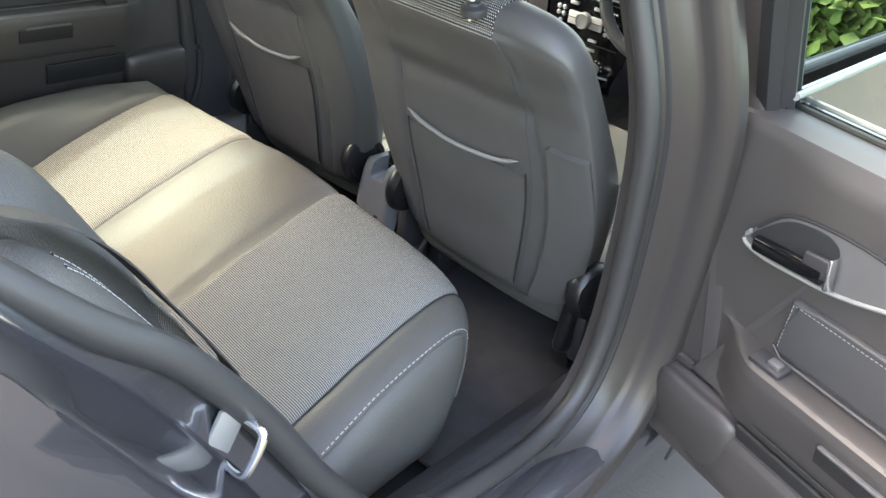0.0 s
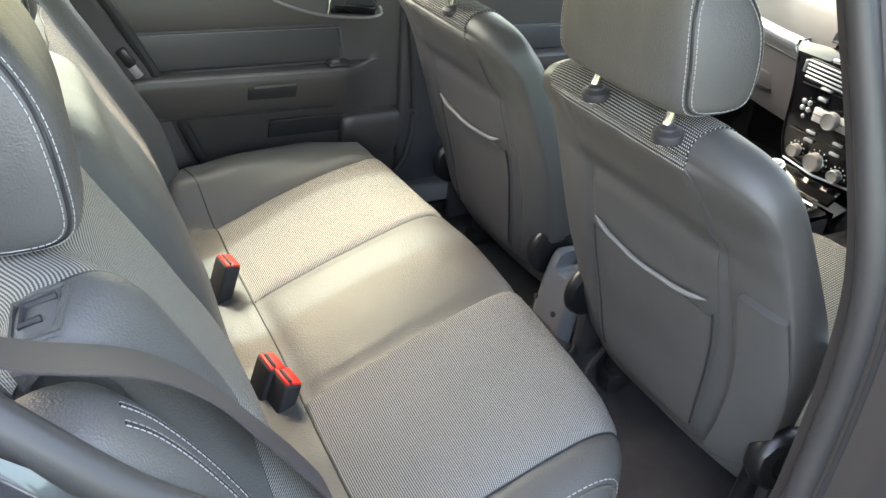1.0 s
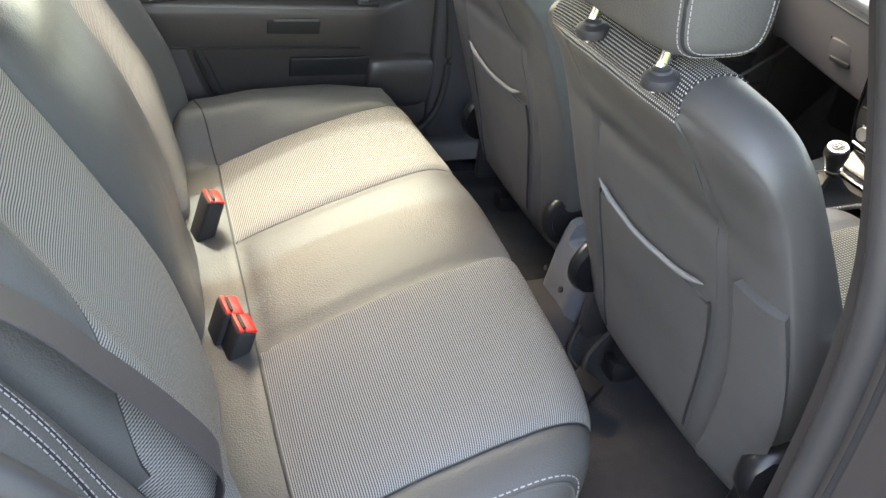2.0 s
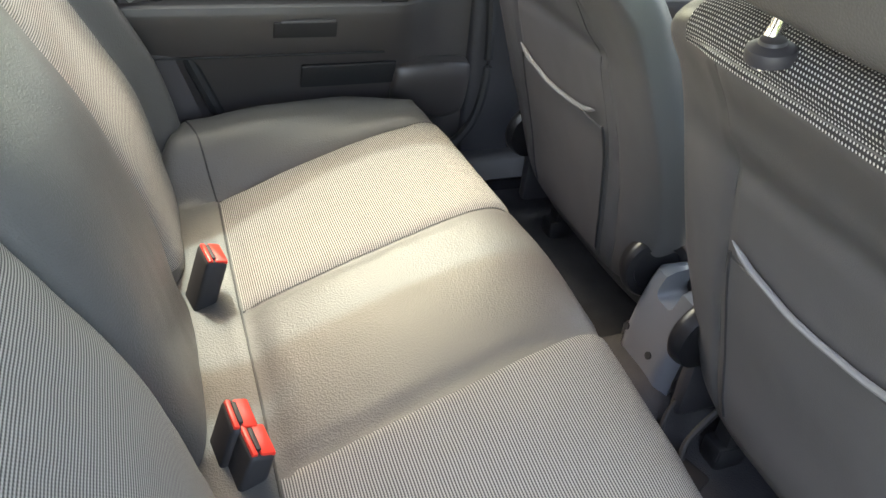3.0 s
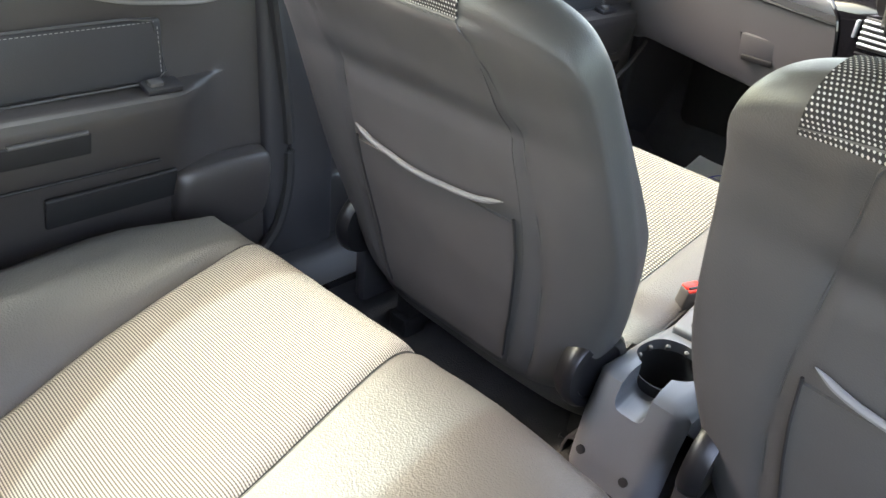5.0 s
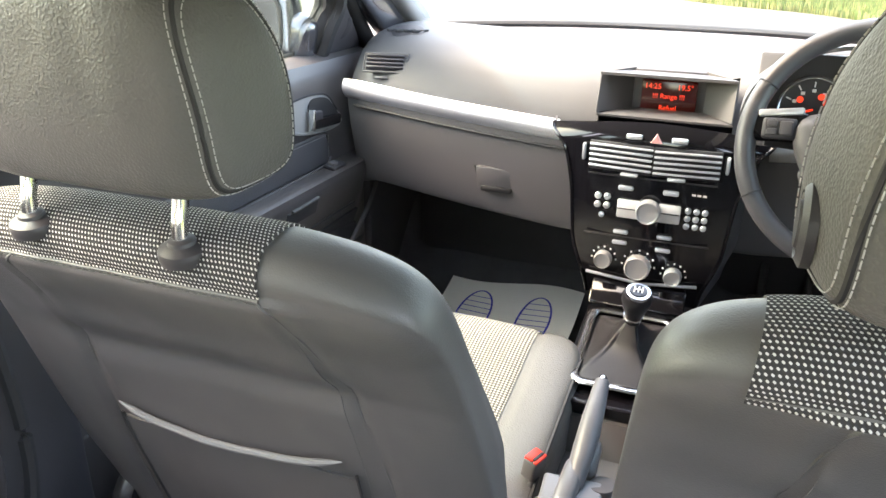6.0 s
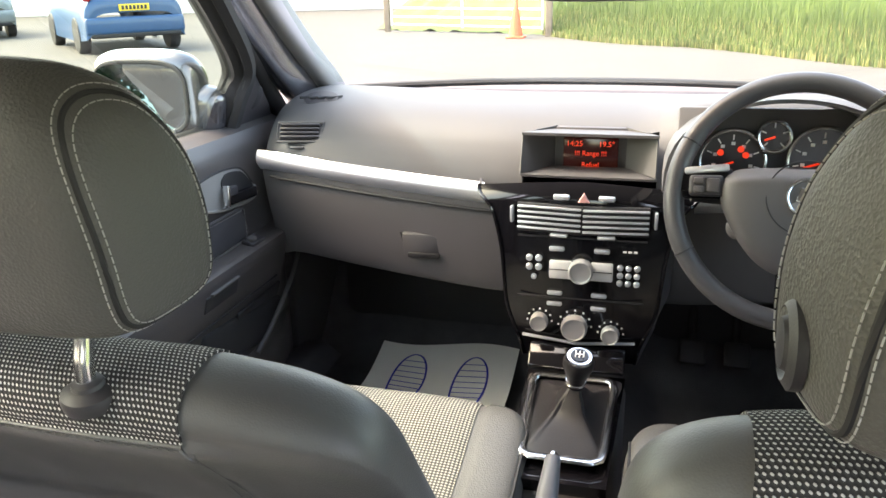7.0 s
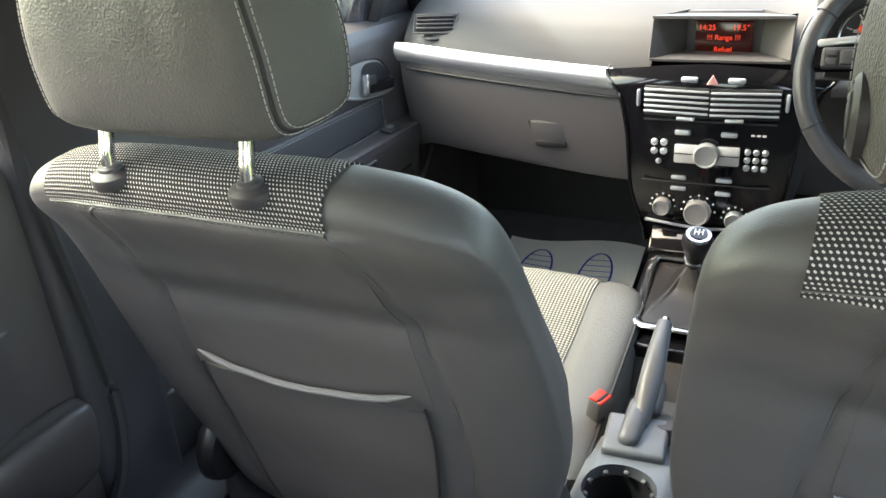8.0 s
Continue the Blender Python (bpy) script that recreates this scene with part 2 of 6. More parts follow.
def box(size, at=(0, 0, 0), bevel=0.004, rot=(0, 0, 0), segs=2):
    bm = bmesh.new()
    bmesh.ops.create_cube(bm, size=1, matrix=Matrix.Diagonal((*size, 1)))
    if bevel:
        bmesh.ops.bevel(bm, geom=bm.edges[:], offset=min(bevel, min(size) * 0.45), segments=segs, profile=0.5, affect="EDGES")
    bmesh.ops.transform(bm, matrix=pose(*at, *rot), verts=bm.verts[:])
    return bm


def join(*bms):
    out = bms[0]
    for b in bms[1:]:
        me = bpy.data.meshes.new("tmp")
        b.to_mesh(me)
        b.free()
        out.from_mesh(me)
        bpy.data.meshes.remove(me)
    return out


def tube(pts, r, sides=8, closed=False, caps=True, flat=1.0, up=(0, 0, 1)):
    """A round (or flattened) bar along the points."""
    bm = bmesh.new()
    pts = [Vector(p) for p in pts]
    n = len(pts)
    rings = []
    for i, p in enumerate(pts):
        a = pts[(i - 1) % n] if closed or i else p
        b = pts[(i + 1) % n] if closed or i < n - 1 else p
        t = (b - a).normalized()
        s = t.cross(Vector(up))
        s = s.normalized() if s.length > 1e-4 else t.orthogonal().normalized()
        w = s.cross(t)
        rr = r(i / max(1, n - 1)) if callable(r) else r
        rings.append([bm.verts.new(p + rr * (math.cos(k) * s + flat * math.sin(k) * w)) for k in (2 * math.pi * q / sides for q in range(sides))])
    for i in range(n if closed else n - 1):
        for q in range(sides):
            a, b = rings[i], rings[(i + 1) % n]
            bm.faces.new((a[q], a[(q + 1) % sides], b[(q + 1) % sides], b[q]))
    if caps and not closed:
        bm.faces.new(rings[0][::-1])
        bm.faces.new(rings[-1])
    bmesh.ops.recalc_face_normals(bm, faces=bm.faces[:])
    return bm


def lathe(profile, at=(0, 0, 0), axis=(0, 0, 1), sides=32):
    """A turned body: profile is (radius, height) pairs along the axis."""
    bm = bmesh.new()
    q = Vector((0, 0, 1)).rotation_difference(Vector(axis)).to_matrix().to_4x4()
    rings = []
    for r, h in profile:
        rings.append([bm.verts.new((r * math.cos(2 * math.pi * k / sides), r * math.sin(2 * math.pi * k / sides), h)) for k in range(sides)])
    for a, b in zip(rings, rings[1:]):
        for k in range(sides):
            bm.faces.new((a[k], a[(k + 1) % sides], b[(k + 1) % sides], b[k]))
    bm.faces.new(rings[0][::-1])
    bm.faces.new(rings[-1])
    bmesh.ops.recalc_face_normals(bm, faces=bm.faces[:])
    bmesh.ops.transform(bm, matrix=Matrix.Translation(at) @ q, verts=bm.verts[:])
    return bm


class Pad:
    """An upholstered body: a closed side profile in (y, z), drawn in to a spine towards both ends in x."""

    def __init__(self, loop, spine, a, n=4.0, wide=None, bumps=None):
        self.loop, self.spine, self.a, self.n = loop, [Vector(p) for p in spine], a, n
        self.wide, self.bumps = wide or (lambda y, z: 1.0), bumps
        turn = sum(p[0] * q[1] - q[0] * p[1] for p, q in zip(loop, loop[1:] + loop[:1]))
        self.out = -1.0 if turn > 0 else 1.0

    def at(self, u, p):
        u = max(-1.0, min(1.0, u))
        f = max(0.0, 1 - abs(u) ** self.n) ** (1 / self.n)
        q = catmull(self.loop, p % 1.0, True)
        a, b = self.spine
        k = max(0.0, min(1.0, (q - a).dot(b - a) / (b - a).length_squared))
        c = a + k * (b - a)
        w = c + (q - c) * f
        v = Vector((self.a * u * self.wide(w.x, w.y), w.x, w.y))
        return v + self.bumps(v, u, p) if self.bumps else v

    def off(self, u, p, d):
        e = 1e-3
        u = max(-0.9995 + e, min(0.9995 - e, u))
        n = (self.at(u + e, p) - self.at(u - e, p)).cross(self.at(u, p + e) - self.at(u, p - e))
        v = self.at(u, p)
        n.normalize()
        return v + d * self.out * n

    def body(self, nu=40, np_=64):
        s = lambda i: math.sin((i * 2 - 1) * math.pi / 2)
        return grid(lambda i, j: self.at(s(i), j), nu, np_, close_v=True)

    def patch(self, u0, u1, p0, p1, d=0.002, nu=16, np_=32, scale=1.0):
        """A panel laid on the body, d proud of it, with its edges turned in. Its UV map is in metres."""
        length = [0.0]
        um = 0.5 * (u0 + u1)
        for j in range(np_):
            length.append(length[-1] + (self.at(um, p0 + (p1 - p0) * (j + 1) / np_) - self.at(um, p0 + (p1 - p0) * j / np_)).length)

        def fn(i, j):
            ii = min(max((i * (nu + 2) - 1) / nu, 0), 1)
            jj = min(max((j * (np_ + 2) - 1) / np_, 0), 1)
            edge = i in (0.0, 1.0) or j in (0.0, 1.0)
            u, p = u0 + (u1 - u0) * ii, p0 + (p1 - p0) * jj
            return self.off(u, p, -0.004 if edge else d), (u * self.a * scale, length[min(np_, round(jj * np_))] * scale)

        return grid(fn, nu + 2, np_ + 2)

    def line(self, pts, n=30, d=0.002):
        """Points along a smooth run of (u, p) pairs on the body."""
        return [self.off(q.x, q.y, d) for q in curve([Vector((*p,)) for p in pts], n)]


def stitches(points, length=0.006, gap=0.004, r=0.0009):
    """Thread stitches along a run of points."""
    bm = bmesh.new()
    carry, on = 0.0, True
    start = Vector(points[0])
    out = []
    for a, b in zip(points, points[1:]):
        a, b = Vector(a), Vector(b)
        seg = (b - a).length
        pos = 0.0
        while seg - pos > (need := (length if on else gap) - carry):
            pos += need
            here = a.lerp(b, pos / seg)
            if on:
                out.append((start, here))
            start, carry, on = here, 0.0, not on
        carry += seg - pos
    for a, b in out:
        t = (b - a).normalized()
        s = t.orthogonal().normalized() * r
        w = t.cross(s)
        ends = [[bm.verts.new(p + q) for q in (s, w, -s, -w)] for p in (a, b)]
        for k in range(4):
            bm.faces.new((ends[0][k], ends[0][(k + 1) % 4], ends[1][(k + 1) % 4], ends[1][k]))
        bm.faces.new(ends[0][::-1])
        bm.faces.new(ends[1])
    return bm


# ---- ground ----
def ground_point(i, j):
    x, y = (i - 0.5) * 2, (j - 0.5) * 2
    return Vector((math.copysign(abs(x) ** 4, x) * 1500, math.copysign(abs(y) ** 4, y) * 1500, 0))


ground = new("ground", bpy.data.meshes.new("ground"))
finish(ground, grid(ground_point, 40, 40), TARMAC)
tagged(ground, "pale sunlit tarmac yard under the car", "ground", kind="structure")

# ---- car shell ----
shell = thing("car_body", "dark metallic grey hatchback body with its floor and pillars", "car body", kind="structure")


def side_x(z):
    """Inner face of the body side at height z: upright below the belt line, leaning in above it."""
    d = z - 0.98
    return 0.73 - 0.2 * (d + math.sqrt(d * d + 0.008))


def floor_point(i, j):
    x, y = -0.74 + 1.48 * i, -0.12 + 1.95 * j
    z = 0.27 + 0.115 * math.exp(-((abs(x) / 0.12) ** 4)) + 0.01 * noise.noise((x * 5, y * 5, 0))
    if y > 1.45:
        z += (y - 1.45) * 1.2
    z += 0.09 * max(0, (abs(x) - 0.66) / 0.08) ** 2
    return Vector((x, y, z))


part("carpet", solid(grid(floor_point, 60, 60), 0.01), CARPET, shell, "dark grey pile carpet over the floor and tunnel")
part("underbody", box((1.5, 4.0, 0.06), (0, 0.2, 0.2), 0.02), RUBBER, shell)
part("bulkhead", box((1.5, 0.06, 0.6), (0, 1.86, 0.68), 0.02), CARPET, shell)

# roof and its lining
def roof_point(dz, wide):
    def fn(i, j):
        x, y = (i - 0.5) * 2, -1.25 + 2.08 * j
        arch = 1.44 - 0.03 * (y + 0.25) ** 2 - 0.07 * abs(x) ** 3
        return Vector((x * wide, y, arch + dz))
    return fn


part("roof", solid(grid(roof_point(0.02, 0.60), 16, 24), 0.012), PAINT, shell)
part("headliner", solid(grid(roof_point(-0.02, 0.58), 16, 24, flip=True), 0.006), HEADLINER, shell, "pale grey woven headliner")

# rear door opening on the driver's side: its rubber seal, a closed run in (y, z)
OPENING = [(-0.97, 1.205), (-0.87, 1.135), (-0.785, 1.045), (-0.715, 0.968), (-0.645, 0.90), (-0.572, 0.79), (-0.497, 0.65), (-0.41, 0.52), (-0.305, 0.435),
           (-0.15, 0.405), (-0.02, 0.405), (0.07, 0.45), (0.11, 0.56), (0.115, 0.72), (0.105, 0.88), (0.085, 1.02), (0.06, 1.20), (0.03, 1.35), (-0.05, 1.40),
           (-0.30, 1.41), (-0.60, 1.395), (-0.85, 1.345), (-0.98, 1.27)]


def opening(t):
    p = catmull(OPENING, t % 1.0, True)
    return Vector((side_x(p.y), p.x, p.y))


def outward(t):
    a, b = catmull(OPENING, (t - 0.004) % 1.0, True), catmull(OPENING, (t + 0.004) % 1.0, True)
    d = (b - a).normalized()
    return Vector((0, -d.y, d.x)) * -1


part("door_seal", tube([opening(i / 160) + Vector((0.004, 0, 0)) for i in range(160)], 0.017, 12, closed=True, up=(1, 0, 0)), SEAL_RUBBER, shell, "black rubber door seal round the opening")
JAMB = [(0.004, -0.03), (0.006, 0.0), (0.018, 0.004), (0.03, 0.012), (0.045, 0.035), (0.06, 0.05), (0.066, 0.085), (0.075, 0.10), (0.09, 0.106)]


def jamb(i, j):
    k = j * (len(JAMB) - 1)
    q = int(min(k, len(JAMB) - 2))
    o = Vector(JAMB[q]).lerp(Vector(JAMB[q + 1]), k - q)
    p = opening(i) + outward(i) * o.x
    return p + Vector((o.y, 0, 0))


part("door_jamb", solid(grid(lambda i, j: jamb(0.27 + i * 0.155, j), 40, 24), 0.004), PAINT, shell, "glossy dark painted door jamb")
part("door_jamb", solid(grid(lambda i, j: jamb(0.425 + i * 0.545, j), 80, 24), 0.004), JAMB_GREY, shell, "satin grey door pillar")
part("outer_seal", tube([opening(0.44 + 0.36 * k / 50) + outward(0.44 + 0.36 * k / 50) * 0.034 + Vector((0.016, 0, 0)) for k in range(51)], 0.007, 8, up=(1, 0, 0)), RUBBER, shell, "thin black pillar seal")


def pillar(points, size, name, material, label=""):
    """An upright member through (x, y, z) points, with a rounded rectangular section (across x, along y)."""
    pts = curve([Vector(p) for p in points], 16)

    def fn(i, j):
        c = pts[min(15, round(i * 15))]
        a = 2 * math.pi * j
        sx, sy = math.cos(a), math.sin(a)
        return c + Vector((size[0] / 2 * math.copysign(abs(sx) ** 0.5, sx), size[1] / 2 * math.copysign(abs(sy) ** 0.5, sy), 0))

    bm = grid(fn, 15, 24, close_v=True)
    bmesh.ops.holes_fill(bm, edges=bm.edges[:])
    bmesh.ops.recalc_face_normals(bm, faces=bm.faces[:])
    return part(name, bm, material, shell, label)


for side in (1, -1):
    pillar([(side * 0.748, 0.235, 0.36), (side * 0.748, 0.235, 0.7), (side * 0.742, 0.23, 0.98), (side * 0.65, 0.205, 1.22), (side * 0.585, 0.18, 1.40)], (0.055, 0.15), "b_pillar_trim", PLASTIC_DARK, "dark grey moulded pillar trim")
    pillar([(side * 0.685, 1.56, 0.97), (side * 0.672, 1.44, 1.05), (side * 0.668, 1.30, 1.14), (side * 0.650, 1.14, 1.235), (side * 0.61, 0.96, 1.335), (side * 0.555, 0.80, 1.40)], (0.062, 0.11), "a_pillar_trim", PILLAR_PLASTIC, "pale grey moulded pillar trim")
    pillar([(side * 0.745, 1.54, 0.97), (side * 0.727, 1.40, 1.05), (side * 0.722, 1.27, 1.14), (side * 0.700, 1.11, 1.235), (side * 0.66, 0.93, 1.335), (side * 0.60, 0.77, 1.40)], (0.045, 0.15), "a_pillar", PAINT, "painted windscreen pillar")
    part("sill", box((0.13, 1.75, 0.14), (side * 0.765, 0.42, 0.30), 0.03), PAINT, shell, "painted metal sill")
    part("sill_trim", solid(grid(lambda i, j, s=side: Vector((s * (0.745 - 0.11 * j), -0.42 + 1.75 * i, 0.385 + 0.012 * math.sin(j * math.pi) - 0.05 * max(0, j - 0.6))), 12, 10), 0.006), PLASTIC_DARK, shell, "black ribbed sill trim")
    part("roof_rail", tube([(side * 0.562, y, 1.405 - 0.03 * (y + 0.25) ** 2) for y in (-1.2, -0.9, -0.6, -0.3, 0, 0.3, 0.56, 0.8)], 0.035, 10), HEADLINER, shell)
    part("kick_panel", box((0.03, 0.60, 0.62), (side * 0.715, 1.55, 0.62), 0.01), PLASTIC_DARK, shell)
    part("c_pillar_trim", solid(grid(lambda i, j, s=side: Vector((s * (side_x(0.55 + 0.87 * j) - 0.01), (-0.80 if s < 0 else -1.0) - 0.02 * j - 0.45 * i * (1 - 0.55 * j), 0.55 + 0.87 * j)), 8, 12), 0.02), PLASTIC_DARK, shell, "dark moulded pillar trim")
part("left_door_seal", tube(curve([(-0.664, 0.12, 1.20), (-0.718, 0.160, 1.02), (-0.722, 0.178, 0.90), (-0.722, 0.194, 0.78), (-0.722, 0.206, 0.64), (-0.722, 0.200, 0.53), (-0.722, 0.168, 0.45), (-0.722, 0.10, 0.412), (-0.722, -0.10, 0.402), (-0.722, -0.30, 0.43)], 60), 0.011, 8), RUBBER, shell, "black rubber seal of the rear door opening")
part("left_rear_seal", tube(curve([(-0.690, -0.66, 1.10), (-0.712, -0.56, 0.95), (-0.716, -0.463, 0.756), (-0.716, -0.425, 0.654), (-0.716, -0.363, 0.51), (-0.716, -0.30, 0.43)], 40), 0.013, 8), RUBBER, shell, "black rubber seal at the rear edge of the door")
part("windscreen_header", box((1.08, 0.10, 0.04), (0, 0.80, 1.40), 0.015), HEADLINER, shell)
part("windscreen_seal", tube([(x, 1.455 - 0.06 * (x / 0.66) ** 2, 1.045 - 0.02 * (x / 0.66) ** 2) for x in [-0.66 + 0.066 * k for k in range(21)]], 0.008, 8), RUBBER, shell, "black glass edge along the dash")
part("parcel_shelf", box((1.3, 0.42, 0.02), (0, -1.02, 0.98), 0.006), PLASTIC_DARK, shell)
part("tailgate", box((1.42, 0.05, 0.75), (0, -1.28, 0.62), 0.02), PAINT, shell)
part("bonnet", solid(grid(lambda i, j: Vector(((i - 0.5) * 1.45, 1.55 + 0.95 * j, 0.96 - 0.16 * j * j - 0.03 * abs(i * 2 - 1) ** 3)), 12, 12), 0.01), PAINT, shell, "painted bonnet")
part("front_wing", box((0.04, 1.0, 0.5), (-0.80, 1.95, 0.62), 0.02), PAINT, shell)
part("front_wing", box((0.04, 1.0, 0.5), (0.80, 1.95, 0.62), 0.02), PAINT, shell)
part("engine_bay", box((1.4, 0.9, 0.5), (0, 2.0, 0.5), 0.02), RUBBER, shell)

INNER = [(-0.475, 0.555), (-0.555, 0.725), (-0.595, 0.80), (-0.648, 0.892), (-0.712, 0.952), (-0.782, 1.026), (-0.872, 1.118), (-0.965, 1.182)]
OUTER = [(-0.59, 0.60), (-0.66, 0.75), (-0.700, 0.831), (-0.738, 0.901), (-0.771, 0.977), (-0.812, 1.055), (-0.868, 1.120), (-0.94, 1.165)]


def quarter(i, j):
    """The wing from the door seal out to its edge, then along the flank."""
    a, b = catmull(INNER, j), catmull(OUTER, j)
    if i < 0.5:
        k = i * 2
        step = 0.5 - 0.5 * math.cos(math.pi * min(1, max(0, (k - 0.42) / 0.5)))
        return Vector((0.718 + 0.125 * (0.25 * k + 0.75 * step), a.x + (b.x - a.x) * k, a.y + (b.y - a.y) * k - 0.010 * math.sin(math.pi * k)))
    k = (i - 0.5) * 2
    return Vector((0.843 + 0.05 * math.sin(1.5 * k) + 0.006 * min(1, k * 12), b.x - 0.50 * k, b.y - 0.02 * k))


part("quarter_panel", solid(grid(quarter, 36, 30), 0.004), PAINT, shell, "glossy metallic grey rear wing")
part("wheel_arch_lining", box((0.08, 0.5, 0.62), (0.69, -1.05, 0.62), 0.04), RUBBER, shell)
# striker on the jamb
striker = part("striker_plate", box((0.006, 0.034, 0.066), (0.731, -0.616, 0.793), 0.003, (-26, 4, 0)), SILVER_DULL, shell, "zinc striker plate")
part("striker_loop", tube(curve([(0.728, -0.594, 0.808), (0.758, -0.590, 0.808), (0.766, -0.594, 0.799), (0.766, -0.610, 0.772), (0.758, -0.615, 0.763), (0.728, -0.617, 0.761)], 24), 0.0050, 10), CHROME, striker, "bright steel striker loop")
for y, z in ((-0.602, 0.826), (-0.634, 0.768)):
    part("striker_bolt", lathe([(0.007, 0), (0.007, 0.004), (0.004, 0.006)], (0.733, y, z), (1, 0, 0), 16), CHROME, striker)
# glass
def pane(name, corners, label):
    bm = bmesh.new()
    bm.faces.new([bm.verts.new(p) for p in corners])
    ob = part(name, bm, GLASS, shell, label)
    ob.visible_shadow = False
    return ob


pane("windscreen", ((-0.66, 1.46, 1.035), (0.66, 1.46, 1.035), (0.545, 0.82, 1.395), (-0.545, 0.82, 1.395)), "clear windscreen")
pane("rear_window", ((-0.58, -1.29, 1.0), (0.58, -1.29, 1.0), (0.52, -1.2, 1.38), (-0.52, -1.2, 1.38)), "clear rear window")

# ---- rear bench ----
SEAMS = (-0.472, -0.140, 0.176, 0.522)  # seams of the cloth panels at the back of the cushion


def smooth(k):
    k = max(0.0, min(1.0, k))
    return k * k * (3 - 2 * k)


def rear_bumps(v, u, p):
    top = smooth((v.z - 0.47) / 0.05)
    x = v.x - 0.055 * u * u
    bell = lambda c, w: math.exp(-((x - c) / w) ** 2)
    dish = -0.010 * (bell(-0.31, 0.14) + bell(0.35, 0.14)) + 0.010 * bell(0.02, 0.11) + 0.012 * bell(0.60, 0.06)
    groove = -0.007 * (bell(SEAMS[1], 0.009) + bell(SEAMS[2], 0.009) + bell(SEAMS[3], 0.009) + math.exp(-((v.y + 0.405) / 0.010) ** 2))
    groove -= 0.018 * bell(SEAMS[0], 0.016) * smooth((0.02 - v.y) / 0.10)
    crease = 0.0025 * noise.noise((v.x * 9, v.y * 7, 1.0)) + 0.0012 * noise.noise((v.x * 30, v.y * 22, 3.0))
    lift = 0.0
    if x < -0.44:
        k = smooth((-x - 0.47) / 0.10)
        lift = max(0.0, 0.588 - 0.6 * max(0.0, -x - 0.63) - 0.10 * max(0.0, -0.30 - v.y) - v.z) * k * max(0.0, min(1.0, (v.z - 0.43) / 0.04)) * max(0.0, min(1.0, (0.05 - v.y) / 0.05))
    lean = -0.13 * max(0.0, min(0.47, v.y + 0.41)) * (1 - 0.5 * smooth((x - 0.2) / 0.4))
    lean += 0.014 * math.sin(math.pi * max(0.0, min(1.0, (v.y + 0.41) / 0.43))) * math.exp(-((x / 0.25) ** 4))
    lean += 0.07 * smooth((v.y + 0.16) / 0.2) * smooth((-x - 0.46) / 0.2)
    return Vector((-0.055 * u * u + lean, 0, (dish + groove + crease) * top + lift))


def bench_u(x):
    """Station across the cushion of a seam that lies at x at its back."""
    u = x / CA
    for _ in range(8):
        u = (x + 0.055 * u * u) / CA
    return u


rear_seat = thing("rear_bench_seat", "grey leather rear bench with woven cloth centres", "car seat")
CA = 0.672
CUSH = Pad([(-0.52, 0.450), (-0.42, 0.498), (-0.28, 0.55), (-0.15, 0.585), (-0.04, 0.602), (0.02, 0.592), (0.048, 0.56), (0.052, 0.50), (0.035, 0.40), (-0.01, 0.29),
            (-0.10, 0.27), (-0.45, 0.30)], [(-0.36, 0.40), (-0.28, 0.42)], CA, 4.4, bumps=rear_bumps)
cushion = part("cushion", CUSH.body(120, 110), LEATHER, rear_seat, "grey grained leather cushion")
for x0, x1 in ((SEAMS[0], SEAMS[1]), (SEAMS[2], SEAMS[3])):
    part("cloth_insert", CUSH.patch(bench_u(x0 + 0.003), bench_u(x1 - 0.003), 1.08 / 12, 6.0 / 12, 0.0015, 44, 60), CLOTH, cushion, "finely ribbed grey woven cloth")
for x in SEAMS:
    part("seam", tube(CUSH.line([(bench_u(x), q / 12) for q in (1.05, 2, 3, 4, 5, 5.9, 7)], 50, 0.0), 0.0018, 6), RUBBER, cushion)
part("edge_piping", tube(CUSH.line([(0.955, q / 12) for q in (1.2, 2, 3, 4, 5, 6, 7, 8)], 50, 0.001), 0.003, 6), LEATHER, cushion)
part("stitching", stitches(CUSH.line([(0.945, q / 12) for q in (1.2, 2, 3, 4, 5, 6, 7)], 60, 0.001)), THREAD, cushion)
part("seam", tube(CUSH.line([(-0.90, 0.5 / 12), (-0.84, 0.75 / 12), (bench_u(SEAMS[0]), 1.05 / 12)], 20, 0.0), 0.0018, 6), RUBBER, cushion)
part("seam", tube(CUSH.line([(bench_u(SEAMS[0]), 1.05 / 12), (-0.4, 1.05 / 12), (0, 1.05 / 12), (0.4, 1.05 / 12), (0.81, 1.05 / 12)], 50, 0.0), 0.0018, 6), RUBBER, cushion)

BACK_LOOP = [(-0.462, 0.455), (-0.476, 0.54), (-0.535, 0.68), (-0.605, 0.82), (-0.665, 0.93), (-0.705, 1.00), (-0.745, 1.028), (-0.80, 1.01), (-0.82, 0.92), (-0.74, 0.70), (-0.65, 0.48), (-0.56, 0.43)]


def back_part(name, x, a, n, forward, bump, label):
    loop = [(y + (forward if 2 < i < 6 else 0.3 * forward if i == 2 else -0.022 if i < 2 else 0), z) for i, (y, z) in enumerate(BACK_LOOP)]

    def soft(v, u, p):
        k = bump(v.x) + 0.003 * noise.noise(((v.x + x) * 8, v.z * 8, 7.0)) + 0.001 * noise.noise(((v.x + x) * 30, v.z * 25, 2.0))
        return Vector((0, 0.92 * k, 0.38 * k))

    pad = Pad(loop, [(-0.585, 0.52), (-0.745, 0.95)], a, n, bumps=soft)
    ob = part(name, pad.body(56, 80), LEATHER, rear_seat, label)
    ob.location.x = x
    return pad, ob


